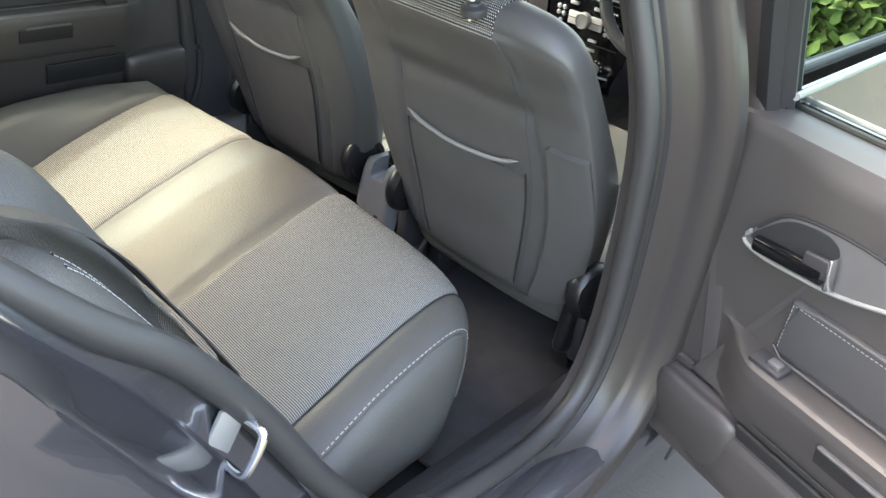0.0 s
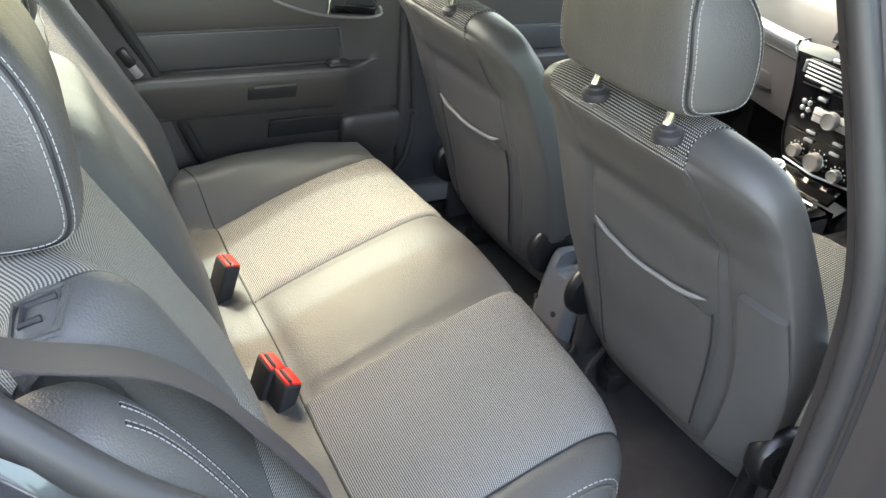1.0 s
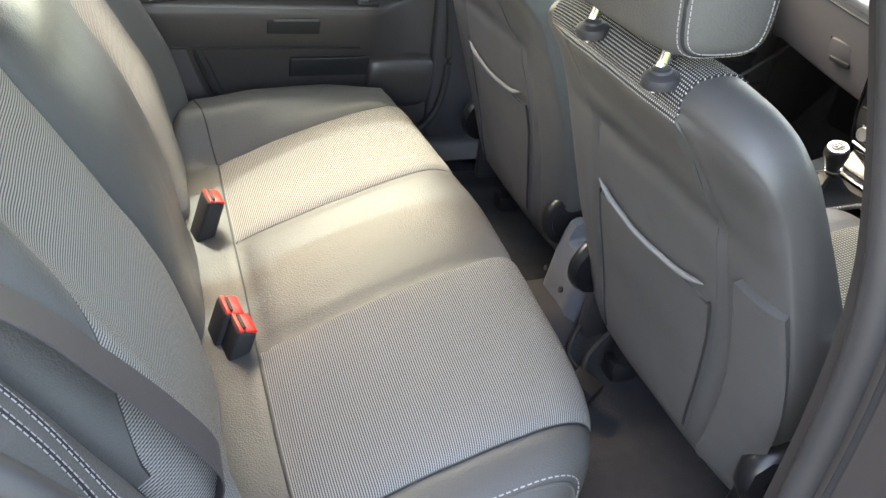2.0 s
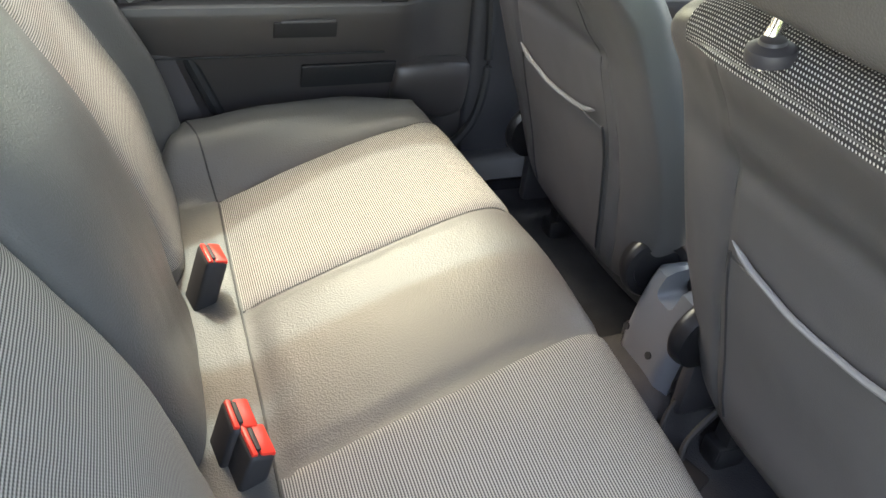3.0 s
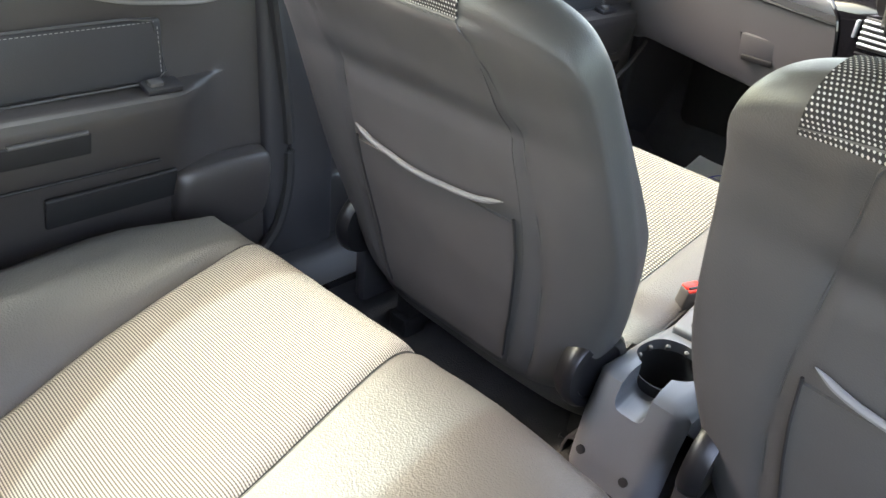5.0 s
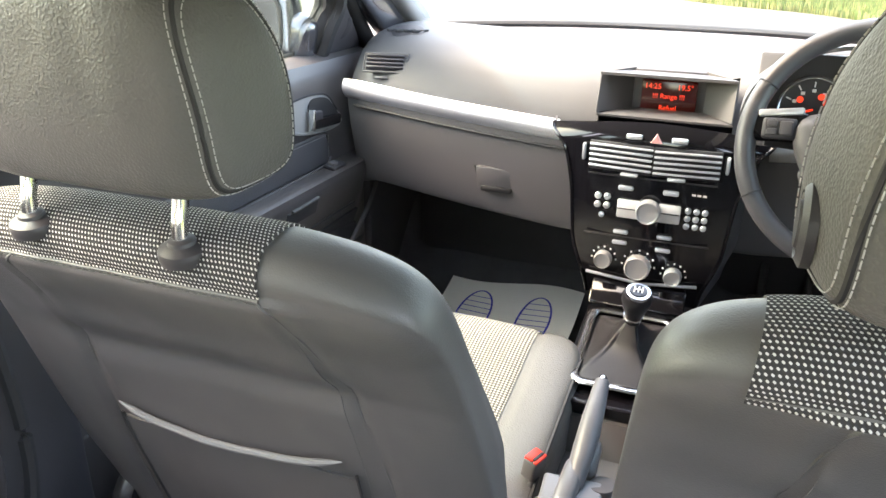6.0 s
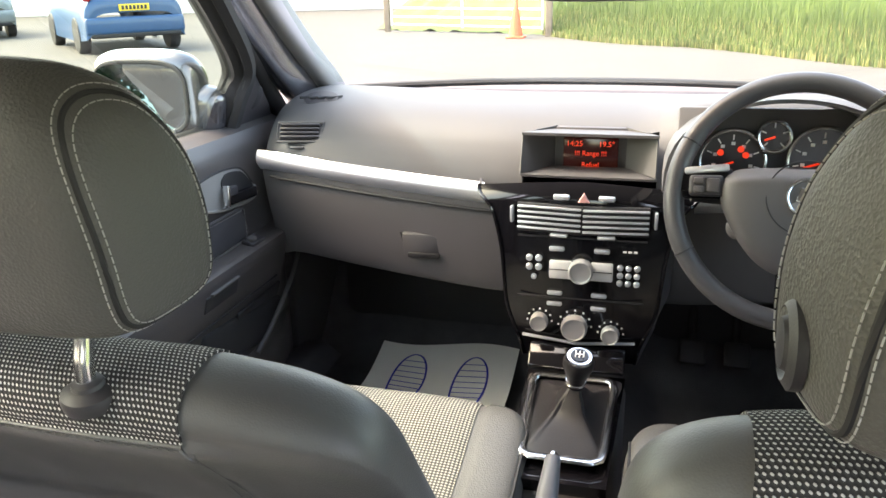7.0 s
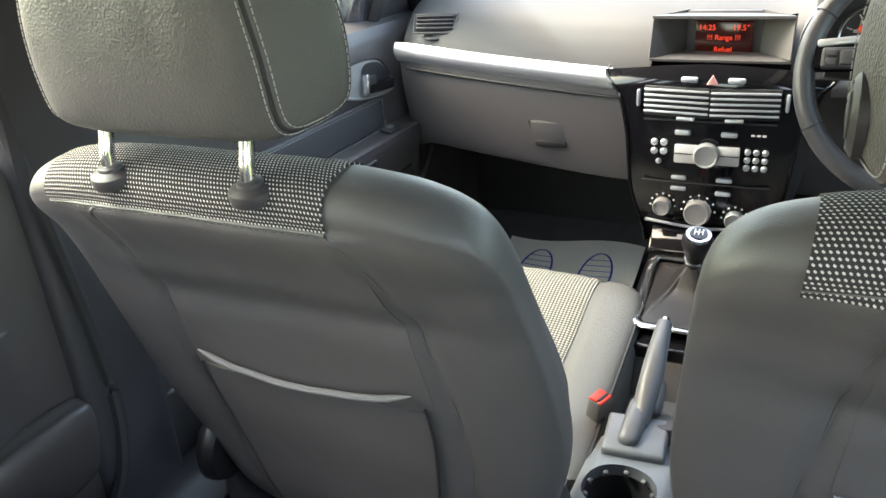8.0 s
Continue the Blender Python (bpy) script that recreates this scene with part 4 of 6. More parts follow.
def car_door(name, label, length, ledge, rise, rear, category="car door"):
    """A door in its own frame: x into the cabin, y back from the hinge edge (0 at the hinge), z up."""
    d = thing(name, label, category, "car doors")
    prof = door_profile(ledge)
    M = 3 * (len(prof) - 1)

    def trim(s, j):
        k = j * (len(prof) - 1)
        q = min(int(k), len(prof) - 2)
        z, x = Vector(prof[q]).lerp(Vector(prof[q + 1]), k - q)
        w = min(1.0, max(0.0, (s - 0.10) / 0.12)) * min(1.0, max(0.0, (length - 0.02 - s) / 0.10))
        w = w * w * (3 - 2 * w)
        base = 0.024 if 0.36 < z < 0.96 else x
        x = base + (x - base) * w
        if rear:
            low = 0.34 + 0.34 * max(0, (s - 0.60) / 0.38) ** 1.3
            if z < low + 0.02:
                x, z = x, max(z, low)
        return Vector((x, -s, z + rise * s * max(0.0, (z - 0.34) / 0.6)))

    part("trim_panel", solid(grid(lambda i, j: trim(length * i, j), 60, M, flip=True), 0.008), DOOR_PLASTIC, d, "moulded grey plastic door trim")

    def skin(i, j):
        s = length * i
        z0 = 0.27 + (0.36 * max(0, (s - 0.60) / 0.38) ** 1.3 if rear else 0)
        z = z0 + (0.985 + rise * s - z0) * j
        return Vector((-0.085 - 0.035 * math.sin(math.pi * min(1, j * 0.9 + 0.1)), -s, z))

    part("outer_skin", solid(grid(skin, 24, 20), 0.006), PAINT, d, "glossy grey outer skin")
    part("edge_panel", solid(grid(lambda i, j: Vector((0.018 - 0.105 * i, 0.0, 0.35 + 0.62 * j)), 4, 8), 0.004), PAINT, d)
    part("belt_strip", tube([(-0.095, -s, 0.985 + rise * s) for s in (0.0, length * 0.5, length)], 0.006, 8), SILVER_DULL, d, "satin strip below the window")
    lean = lambda z: -0.035 + (z - 0.98) * 0.44
    if rear:
        corners = [(0.03, 0.98), (0.04, 1.15), (0.06, 1.33), (0.14, 1.385), (0.45, 1.385), (0.72, 1.34), (0.90, 1.22), (0.985, 1.08), (1.0, 1.02)]
    else:
        corners = [(0.235, 0.98), (0.235, 1.04), (0.24, 1.12), (0.40, 1.24), (0.56, 1.335), (0.70, 1.385), (0.90, 1.40), (1.05, 1.39), (1.07, 1.2), (1.10, 0.99)]
    run = curve([Vector((lean(z), -s, z)) for s, z in corners], 60)
    part("window_frame", tube(run, 0.026, 10, up=(1, 0, 0), flat=0.8), RUBBER, d, "black ribbed window frame")
    for o in (-0.022, 0.0, 0.022):
        part("frame_rib", tube([p + Vector((o, 0, 0)) for p in run], 0.029 - abs(o) * 0.4, 6, up=(1, 0, 0), flat=0.8), RUBBER, d)
    bm = bmesh.new()
    bm.faces.new([bm.verts.new((lean(z) - 0.004, -s, z)) for s, z in corners])
    glass = part("window_pane", bm, SIDE_GLASS, d, "green-tinted window glass")
    glass.visible_shadow = False
    part("window_channel", tube([(0.0 - 0.045, -s, 0.988 + rise * s * 0.98) for s in (0.04, length * 0.5, length - 0.03)], 0.006, 8), RUBBER, d)
    # lever recess
    ls, lz = (0.19, min(ledge + 0.185, 0.935)) if rear else (0.33, 0.885)
    def plate(outline, x, depth):
        run = [catmull(outline, k / 48, True) for k in range(48)]
        bm = bmesh.new()
        bm.faces.new([bm.verts.new((x, -ls - p.x, lz + p.y)) for p in run])
        return solid(bm, depth), [Vector((x, -ls - p.x, lz + p.y)) for p in run]

    bm, edge = plate([(-0.092, -0.042), (-0.065, -0.004), (-0.030, 0.026), (0.03, 0.037), (0.10, 0.037), (0.16, 0.028), (0.20, 0.010), (0.16, -0.014), (0.075, -0.040), (0.0, -0.050), (-0.06, -0.053)], 0.036, 0.006)
    bez = part("accent_panel", bm, PLASTIC_LOW if rear else SILVER_DULL, d, "satin accent panel round the lever")
    part("accent_rim", tube(edge[26:48] + edge[:3], 0.0035, 8), SILVER_DULL, bez, "bright lower rim")
    part("accent_edge", tube(edge[3:26], 0.0022, 6), RUBBER, bez)
    # flat black plate on the panel paints the shade of the lever's hollow
    bm, edge = plate([(-0.080, -0.034), (-0.050, 0.004), (-0.020, 0.022), (0.03, 0.028), (0.052, 0.012), (0.035, -0.010), (-0.02, -0.030)], 0.0385, 0.004)
    part("lever_hollow", bm, RUBBER, bez, "flat black plate painting the shade behind the lever")
    part("door_lever", box((0.016, 0.120, 0.024), (0.046, -ls + 0.008, lz - 0.028), 0.006, (-5, 0, 0), 3), PIANO, d, "dark door lever")
    part("lever_blade", box((0.012, 0.040, 0.030), (0.047, -ls - 0.034, lz - 0.012), 0.004, (-5, 0, 0), 3), PLASTIC_DARK, d)
    part("lever_tip", box((0.016, 0.007, 0.046), (0.050, -ls - 0.058, lz - 0.012), 0.003, (-8, 0, 0)), CHROME, d, "bright chrome lever tip")
    # padded insert above the ledge
    ps, pe = (0.205, length - 0.10) if rear else (0.30, length - 0.06)
    pz, pt = ledge + 0.012, ledge + (0.105 if rear else 0.085)
    ins = part("insert_pad", box((0.016, pe - ps, pt - pz), (0.031, -(ps + pe) / 2, (pz + pt) / 2), 0.010, (math.degrees(-math.atan(rise * 0.6)), 0, 0), 3), LEATHER_RIM, d, "padded leather door insert")
    part("insert_rail", tube([(0.043, -pe + 0.02, pz + 0.002 - rise * 0.1), (0.043, -ps - 0.02, pz - 0.002), (0.043, -ps - 0.002, pz + 0.012), (0.041, -ps - 0.016, pt - 0.006), (0.041, -ps - 0.05, pt), (0.041, -pe + 0.02, pt + rise * 0.2)], 0.0018, 6), PLASTIC_LOW, ins, "thin satin edge rail")
    part("stitching", stitches([(0.041, -ps - 0.012 - 0.02 * k, pt - 0.008 + rise * 0.5 * 0.02 * k) for k in range(24)], 0.004, 0.003, 0.0005), THREAD, ins)
    part("stitching", stitches([(0.041, -ps - 0.008, pz + 0.004 + (pt - pz - 0.012) * k / 6) for k in range(7)], 0.004, 0.003, 0.0005), THREAD, ins)
    # window switch on the ledge; a flush black slab paints the pull recess's shade
    sw = part("window_switch", box((0.030, 0.055, 0.010), (0.062, -ps - 0.02, ledge + 0.006 + rise * 0.2), 0.003, (0, 14, 0)), PLASTIC_DARK, d, "window switch in a dark frame")
    part("rocker", box((0.016, 0.022, 0.010), (0.064, -ps - 0.03, ledge + 0.013 + rise * 0.2), 0.004, (0, 14, 0)), PLASTIC_LOW, sw)
    part("pull_recess", box((0.008, 0.125, 0.036), (0.0785, -ps - 0.20, ledge - 0.052 + rise * 0.4), 0.003, (math.degrees(-math.atan(rise)), 15, 0), 3), RUBBER, d, "flush black slab painting the shade of the grab recess")
    part("recess_lip", box((0.010, 0.105, 0.005), (0.088, -ps - 0.195, ledge - 0.033 + rise * 0.4), 0.002), PLASTIC_LOW, d)
    part("trim_line", tube([(0.066 + 0.0 * s, -s, ledge - 0.105 + rise * s * 0.6) for s in (0.24, 0.4, 0.6, length - 0.14)], 0.0022, 6), RUBBER, d)
    # no opening is cut: a flush black slab carries the pocket's shade
    part("map_pocket", box((0.008, 0.20, 0.058), (0.0465, -0.31, ledge - 0.155), 0.003, (0, 20, 0), segs=3), RUBBER, d, "solid black slab painting the shade in the door pocket")
    if rear:
        lip = Pad([(0.0, -0.10), (0.02, -0.10), (0.042, -0.02), (0.040, 0.02), (0.024, 0.028), (0.0, 0.022)], [(0.01, -0.03), (0.01, 0.0)], 0.088, 5.0)
        o = part("speaker_bulge", lip.body(24, 36), DOOR_PLASTIC, d, "moulded bulge ahead of the pocket")
        o.matrix_local = Matrix.Translation((0.022, -0.125, ledge - 0.165)) @ Matrix.Rotation(radians(-90), 4, "Z")
    else:
        part("pocket_edge", tube(curve([(0.052, -0.09, 0.645), (0.060, -0.16, 0.60), (0.064, -0.27, 0.54), (0.064, -0.36, 0.50)], 16), 0.006, 8), PLASTIC_LOW, d, "pale edge of the door pocket")
        # solid black box coloured like the shade inside the open pocket
        part("pocket_hollow", box((0.02, 0.34, 0.09), (0.045, -0.38, 0.56), 0.02, (-8, 0, 0), 3), RUBBER, d, "solid black slab painting the shade in the door pocket")
    return d


rear_right_door = car_door("rear_door", "grey rear door swung wide open on its hinges", 1.0, 0.665, 0.0, True)
rear_right_door.matrix_world = Matrix.Translation((0.795, 0.235, 0)) @ Matrix.Rotation(radians(74), 4, "Z") @ Matrix.Diagonal((-1, 1, 1, 1))
part("door_check", box((0.012, 0.10, 0.02), (0.0, 0.05, 0.62), 0.004), CHROME, rear_right_door, "steel door check strap")
part("hinge", box((0.03, 0.05, 0.05), (-0.03, 0.02, 0.62), 0.008), PAINT, rear_right_door)
part("hinge", box((0.03, 0.05, 0.05), (-0.03, 0.02, 0.86), 0.008), PAINT, rear_right_door)
rear_left_door = car_door("rear_door", "closed rear door with dark grey plastic trim", 1.0, 0.765, 0.02, True)
rear_left_door.location = (-0.765, 0.20, 0)
front_left_door = car_door("front_door", "closed front passenger door with grey plastic trim", 1.12, 0.745, 0.02, False)
front_left_door.location = (-0.780, 1.42, 0)
front_right_door = car_door("front_door", "closed driver door with reflecting grey outer skin", 1.12, 0.745, 0.02, False)
front_right_door.matrix_world = Matrix.Translation((0.765, 1.36, 0)) @ Matrix.Diagonal((-1, 1, 1, 1))


def triangle(door):
    """The blind corner ahead of the window, with its tweeter."""
    bm = bmesh.new()
    edge = [(0.02, 0.97), (0.245, 0.975), (0.245, 1.13), (0.18, 1.085), (0.10, 1.03)]
    bm.faces.new([bm.verts.new((-0.020 + (z - 0.98) * 0.44, -s_, z)) for s_, z in edge])
    tri = part("corner_panel", solid(bm, 0.012), PLASTIC_DARK, door, "dark corner panel ahead of the window")
    part("tweeter", lathe([(0.030, 0), (0.031, 0.006), (0.026, 0.009), (0.001, 0.006)], (0.012, -0.172, 1.045), (1, -0.25, -0.42), 32), PLASTIC_DARK, tri, "round tweeter grille")
    part("corner_seal", tube(curve([(0.012, 0.0, 0.95), (0.012, -0.09, 1.045), (0.045, -0.23, 1.148), (0.09, -0.42, 1.262), (0.125, -0.58, 1.35)], 30), 0.024, 12, flat=0.8), RUBBER, door, "black door seal along the pillar")


triangle(front_left_door)
triangle(front_right_door)
# wing mirror
mirror = thing("wing_mirror", "grey door mirror with a reflecting glass", "wing mirror")
mir = Pad([(-0.03, -0.075), (-0.035, 0.0), (-0.03, 0.07), (0.02, 0.078), (0.06, 0.04), (0.065, -0.03), (0.03, -0.078)], [(0.005, -0.02), (0.01, 0.02)], 0.115, 3.5)
m = part("housing", mir.body(30, 40), PAINT, mirror, "grey painted mirror housing")
m.location = (-0.945, 1.13, 1.062)
m.scale = (1.1, 1.0, 1.22)
bm = bmesh.new()
bm.faces.new([bm.verts.new((0.098 * math.copysign(abs(math.cos(a)) ** 0.55, math.cos(a)), 0, 0.060 * math.copysign(abs(math.sin(a)) ** 0.55, math.sin(a)))) for a in [2 * math.pi * k / 40 for k in range(40)]])
mg = part("mirror_glass", bm, SKY_BLUE_MIRROR, m, "mirror glass with the reflected sky's blue in its colour")
mg.matrix_local = pose(0.0, -0.0375, 0, -8, 0, 9)
part("glass_rim", tube([(0.100 * math.copysign(abs(math.cos(a)) ** 0.55, math.cos(a)), -0.036, 0.062 * math.copysign(abs(math.sin(a)) ** 0.55, math.sin(a))) for a in [2 * math.pi * k / 40 for k in range(40)]], 0.004, 6, closed=True, up=(0, 1, 0)), RUBBER, m)
part("mirror_arm", box((0.10, 0.07, 0.11), (-0.832, 1.150, 1.030), 0.03, (0, 14, 0), 3), PAINT, mirror, "painted mirror foot")

# ---- dashboard ----
def dash_y(x):
    """How far ahead the dashboard's edge stands at x."""
    return 1.012 + 0.085 * max(0, (abs(x) - 0.15) / 0.52) ** 1.5


dashboard = thing("dashboard", "grey moulded dashboard with a silver trim strip", "dashboard")
DASH = [(0.47, 1.005), (0.36, 1.032), (0.24, 1.04), (0.14, 1.028), (0.085, 1.005), (0.05, 0.975), (0.03, 0.95), (0.02, 0.93)]
LOW = [(0.012, 0.915), (0.014, 0.895), (0.022, 0.85), (0.040, 0.78), (0.062, 0.72), (0.085, 0.70), (0.16, 0.69), (0.42, 0.67)]


def dash_drop(x):
    """How much lower the trim line runs at x than at the dashboard's ends."""
    return 0.024 * max(0.0, min(1.0, (0.66 - abs(x)) / 0.47))


def sweep(profile, x0, x1):
    def fn(i, j):
        x = x0 + (x1 - x0) * i
        q = catmull(profile, j)
        e = max(0, (abs(x) - 0.58) / 0.11)
        hood = 0.042 * math.exp(-(((x - 0.295) / 0.16) ** 4)) * max(0, 1 - abs(q.x - 0.10) / 0.15) if profile is DASH else 0
        return Vector((x, dash_y(x) + q.x + 0.012 * e ** 2, q.y - 0.018 * e ** 3 + hood - dash_drop(x) * max(0.0, min(1.0, (0.985 - q.y) / 0.06))))
    return fn


part("dash_top", solid(grid(sweep(DASH, -0.68, -0.118), 40, 40, flip=True), 0.01), PLASTIC, dashboard, "pale grey soft dash pad")
part("dash_top", solid(grid(sweep(DASH, 0.118, 0.68), 40, 40, flip=True), 0.01), PLASTIC, dashboard, "pale grey soft dash pad")
part("dash_centre", solid(grid(lambda i, j: sweep(DASH, -0.118, 0.118)(i, j * 0.60), 16, 26, flip=True), 0.01), PLASTIC, dashboard, "pale grey dash pad above the display")
part("dash_end", box((0.02, 0.30, 0.30), (-0.680, 1.36, 0.84), 0.008), PLASTIC_DARK, dashboard)
part("glove_box_lid", solid(grid(sweep(LOW, -0.685, -0.14), 36, 36, flip=True), 0.01), PLASTIC_LOW, dashboard, "grey glove box lid")
part("knee_panel", solid(grid(sweep(LOW, 0.14, 0.685), 36, 36, flip=True), 0.01), PLASTIC_LOW, dashboard, "grey lower dash panel")
part("lid_groove", tube([(-0.66 + 0.02 * k, dash_y(-0.66 + 0.02 * k) + 0.012, 0.888 - dash_drop(-0.66 + 0.02 * k)) for k in range(26)], 0.003, 6), RUBBER, dashboard)
part("silver_strip", solid(grid(lambda i, j: Vector((-0.685 + 0.50 * i, dash_y(-0.685 + 0.50 * i) + 0.018 - 0.020 * math.sin(math.pi * (0.15 + 0.8 * j)), 0.943 - 0.042 * j - dash_drop(-0.685 + 0.50 * i))), 30, 12, flip=True), 0.006), SILVER, dashboard, "satin silver trim strip")
part("silver_strip", solid(grid(lambda i, j: Vector((0.185 + 0.50 * i, dash_y(0.185 + 0.50 * i) + 0.018 - 0.020 * math.sin(math.pi * (0.15 + 0.8 * j)), 0.943 - 0.042 * j - dash_drop(0.185 + 0.50 * i))), 30, 12, flip=True), 0.006), SILVER, dashboard, "satin silver trim strip")
# glove box catch
gy = lambda z: dash_y(-0.32) + 0.006 + (0.915 - z) * 0.25
catch = part("lid_catch", box((0.078, 0.012, 0.058), (-0.322, gy(0.77) - 0.004, 0.772), 0.008, (14, 0, 0)), PLASTIC_LOW, dashboard, "moulded glove box catch")
# the slot's shade is a solid black box set on the catch
part("catch_slot", box((0.066, 0.010, 0.012), (-0.318, gy(0.755) - 0.0085, 0.752), 0.003, (14, 0, 0)), RUBBER, catch, "black box painting the shade in the finger slot")
part("catch_edge", tube([(-0.362, gy(0.80) - 0.006, 0.80), (-0.356, gy(0.765) - 0.006, 0.765), (-0.345, gy(0.745) - 0.006, 0.745)], 0.002, 6), RUBBER, catch)


def vent(name, x0, x1, z0, z1, y, n, material, yaw=0.0, tilt=0.0, label="", rim=True):
    v = part(name, box((x1 - x0, 0.012, z1 - z0), (0, 0.004, 0), 0.004), RUBBER, dashboard, label)
    v.matrix_local = pose((x0 + x1) / 2, y, (z0 + z1) / 2, tilt, 0, yaw)
    for k in range(n):
        z = (k + 0.5) / n * (z1 - z0) - (z1 - z0) / 2
        part("slat", box((x1 - x0 - 0.008, 0.012, 0.0042), (0, -0.004, z), 0.0015, (-18, 0, 0)), material, v)
    if rim:
        w, h = (x1 - x0) / 2 + 0.003, (z1 - z0) / 2 + 0.003
        part("vent_rim", tube([(-w, -0.002, -h), (w, -0.002, -h), (w, -0.002, h), (-w, -0.002, h)], 0.003, 6, closed=True, up=(0, 1, 0)), PLASTIC, v)
    return v


vent("side_vent", -0.634, -0.545, 0.962, 0.997, dash_y(-0.59) + 0.043, 4, PLASTIC_DARK, 8, -32, "slatted side air vent")
part("vent_tab", box((0.028, 0.008, 0.005), (-0.592, dash_y(-0.59) + 0.026, 0.951), 0.002, (-30, 0, 8)), PLASTIC_MID, dashboard)
dv = part("demister_vent", lathe([(0.03, 0), (0.031, 0.003), (0.028, 0.004), (0.001, 0.002)], (0, 0, 0), (0, -0.4, 1), 28), PLASTIC_DARK, dashboard, "oval demister grille")
dv.matrix_local = pose(-0.585, dash_y(-0.585) + 0.15, 1.031) @ Matrix.Diagonal((1.25, 0.8, 1, 1))
for k in range(4):
    part("slat", box((0.004, 0.04, 0.006), (-0.024 + 0.016 * k, 0, 0.004), 0.001, (0, 0, -30)), RUBBER, dv)

# display cowl
cowl = part("display_cowl", solid(grid(lambda i, j: Vector(((i - 0.5) * (0.236 - 0.105 * j), dash_y(0) + 0.06 * j + 0.005 + 0.075 * 0, 0.938 + 0.004 * j)), 10, 8), 0.004), PLASTIC, dashboard, "grey display housing")
part("cowl_back", box((0.13, 0.012, 0.085), (0, 1.090, 0.970), 0.003), PLASTIC_MID, cowl)
for s in (-1, 1):
    part("cowl_cheek", solid(grid(lambda i, j, s=s: Vector((s * (0.118 - 0.056 * i), 1.015 + 0.075 * i + 0.03 * j * (1 - i), 0.940 + (0.068 + 0.006 * i) * j)), 8, 8), 0.003), PLASTIC, cowl)
part("cowl_roof", solid(grid(lambda i, j: Vector(((i - 0.5) * (0.238 - 0.09 * j), 1.036 + 0.065 * j, 1.010 - 0.002 * j)), 8, 6), 0.005), PLASTIC, cowl)
screen = part("screen", box((0.098, 0.006, 0.058), (0, 1.080, 0.966), 0.002), SCREEN, cowl, "dark information display")


def lettering(words, size, at, parent, material, rot=(90, 0, 0), align="LEFT"):
    """Flat raised letters in the built-in font."""
    cu = bpy.data.curves.new("letters", "FONT")
    cu.body, cu.size, cu.extrude, cu.align_x = words, size, 0.0002, align
    tmp = bpy.data.objects.new("letters", cu)
    me = bpy.data.meshes.new_from_object(tmp)
    bpy.data.objects.remove(tmp)
    ob = new("lettering", me)
    me.materials.append(material)
    ob.parent = parent
    ob.matrix_local = pose(*at, *rot)
    return ob


lettering("14:25", 0.0135, (-0.044, 1.0765, 0.9795), screen, RED_GLOW)
lettering("19.5\u00b0", 0.0135, (0.014, 1.0765, 0.9795), screen, RED_GLOW)
lettering("!!! Range !!!", 0.0125, (0, 1.0765, 0.9625), screen, RED_GLOW, align="CENTER")
lettering("Refuel", 0.0125, (0, 1.0765, 0.9415), screen, RED_GLOW, align="CENTER")

# ---- centre stack ----
stack = thing("centre_stack_panel", "gloss black radio and heater panel in the dashboard", "control panel")
EDGE = [(0.188, 0.942), (0.183, 0.924), (0.160, 0.886), (0.143, 0.82), (0.136, 0.755), (0.130, 0.705), (0.108, 0.645), (0.100, 0.605)]


def stack_y(x, z):
    return 0.950 + 0.9 * x * x + 0.014 * max(0, (z - 0.90) / 0.04) ** 2 + 0.012 * max(0, (0.66 - z) / 0.05)


def stack_top(x, z):
    """Height on the panel: its upper corners sink to the trim strips beside it."""
    return z - 0.020 * (abs(x) / 0.188) ** 1.5 * smooth((z - 0.88) / 0.06)


def stack_face(i, j):
    w, z = catmull(EDGE, j)
    x = (i * 2 - 1) * w
    return Vector((x, stack_y(x, z), stack_top(x, z)))


face = part("black_panel", solid(grid(stack_face, 30, 40, flip=True), 0.02), PIANO, stack, "gloss black panel")
for s in (-1, 1):
    rim = [(s * (catmull(EDGE, k / 30).x + 0.001), stack_y(catmull(EDGE, k / 30).x, catmull(EDGE, k / 30).y) - 0.001, stack_top(catmull(EDGE, k / 30).x, catmull(EDGE, k / 30).y)) for k in range(31)]
    part("panel_rim", tube(rim, 0.003, 6), PIANO, face)
    part("side_cheek", solid(grid(lambda i, j, s=s: Vector((s * (catmull(EDGE, j).x + 0.001 + 0.03 * i), stack_y(catmull(EDGE, j).x, catmull(EDGE, j).y) + 0.16 * i, stack_top(catmull(EDGE, j).x, catmull(EDGE, j).y))), 6, 24), 0.004), PLASTIC_MID, stack, "grey console flank")
for z in (0.846, 0.733):
    part("panel_joint", box((0.22, 0.003, 0.0025), (0, 0.951, z), 0), RUBBER, face)
# upper row: two buttons and the hazard switch
for x in (-0.036, 0.040):
    part("button", box((0.028, 0.010, 0.009), (x, 0.951, 0.918), 0.003), SILVER, stack, "small silver button")
haz = bmesh.new()
bmesh.ops.create_cone(haz, cap_ends=True, segments=3, radius1=0.0115, radius2=0.0095, depth=0.006)
bmesh.ops.transform(haz, matrix=pose(0.002, 0.945, 0.917, 90, 0, 0), verts=haz.verts[:])
part("hazard_button", haz, HAZARD, stack, "pale red triangular hazard button")
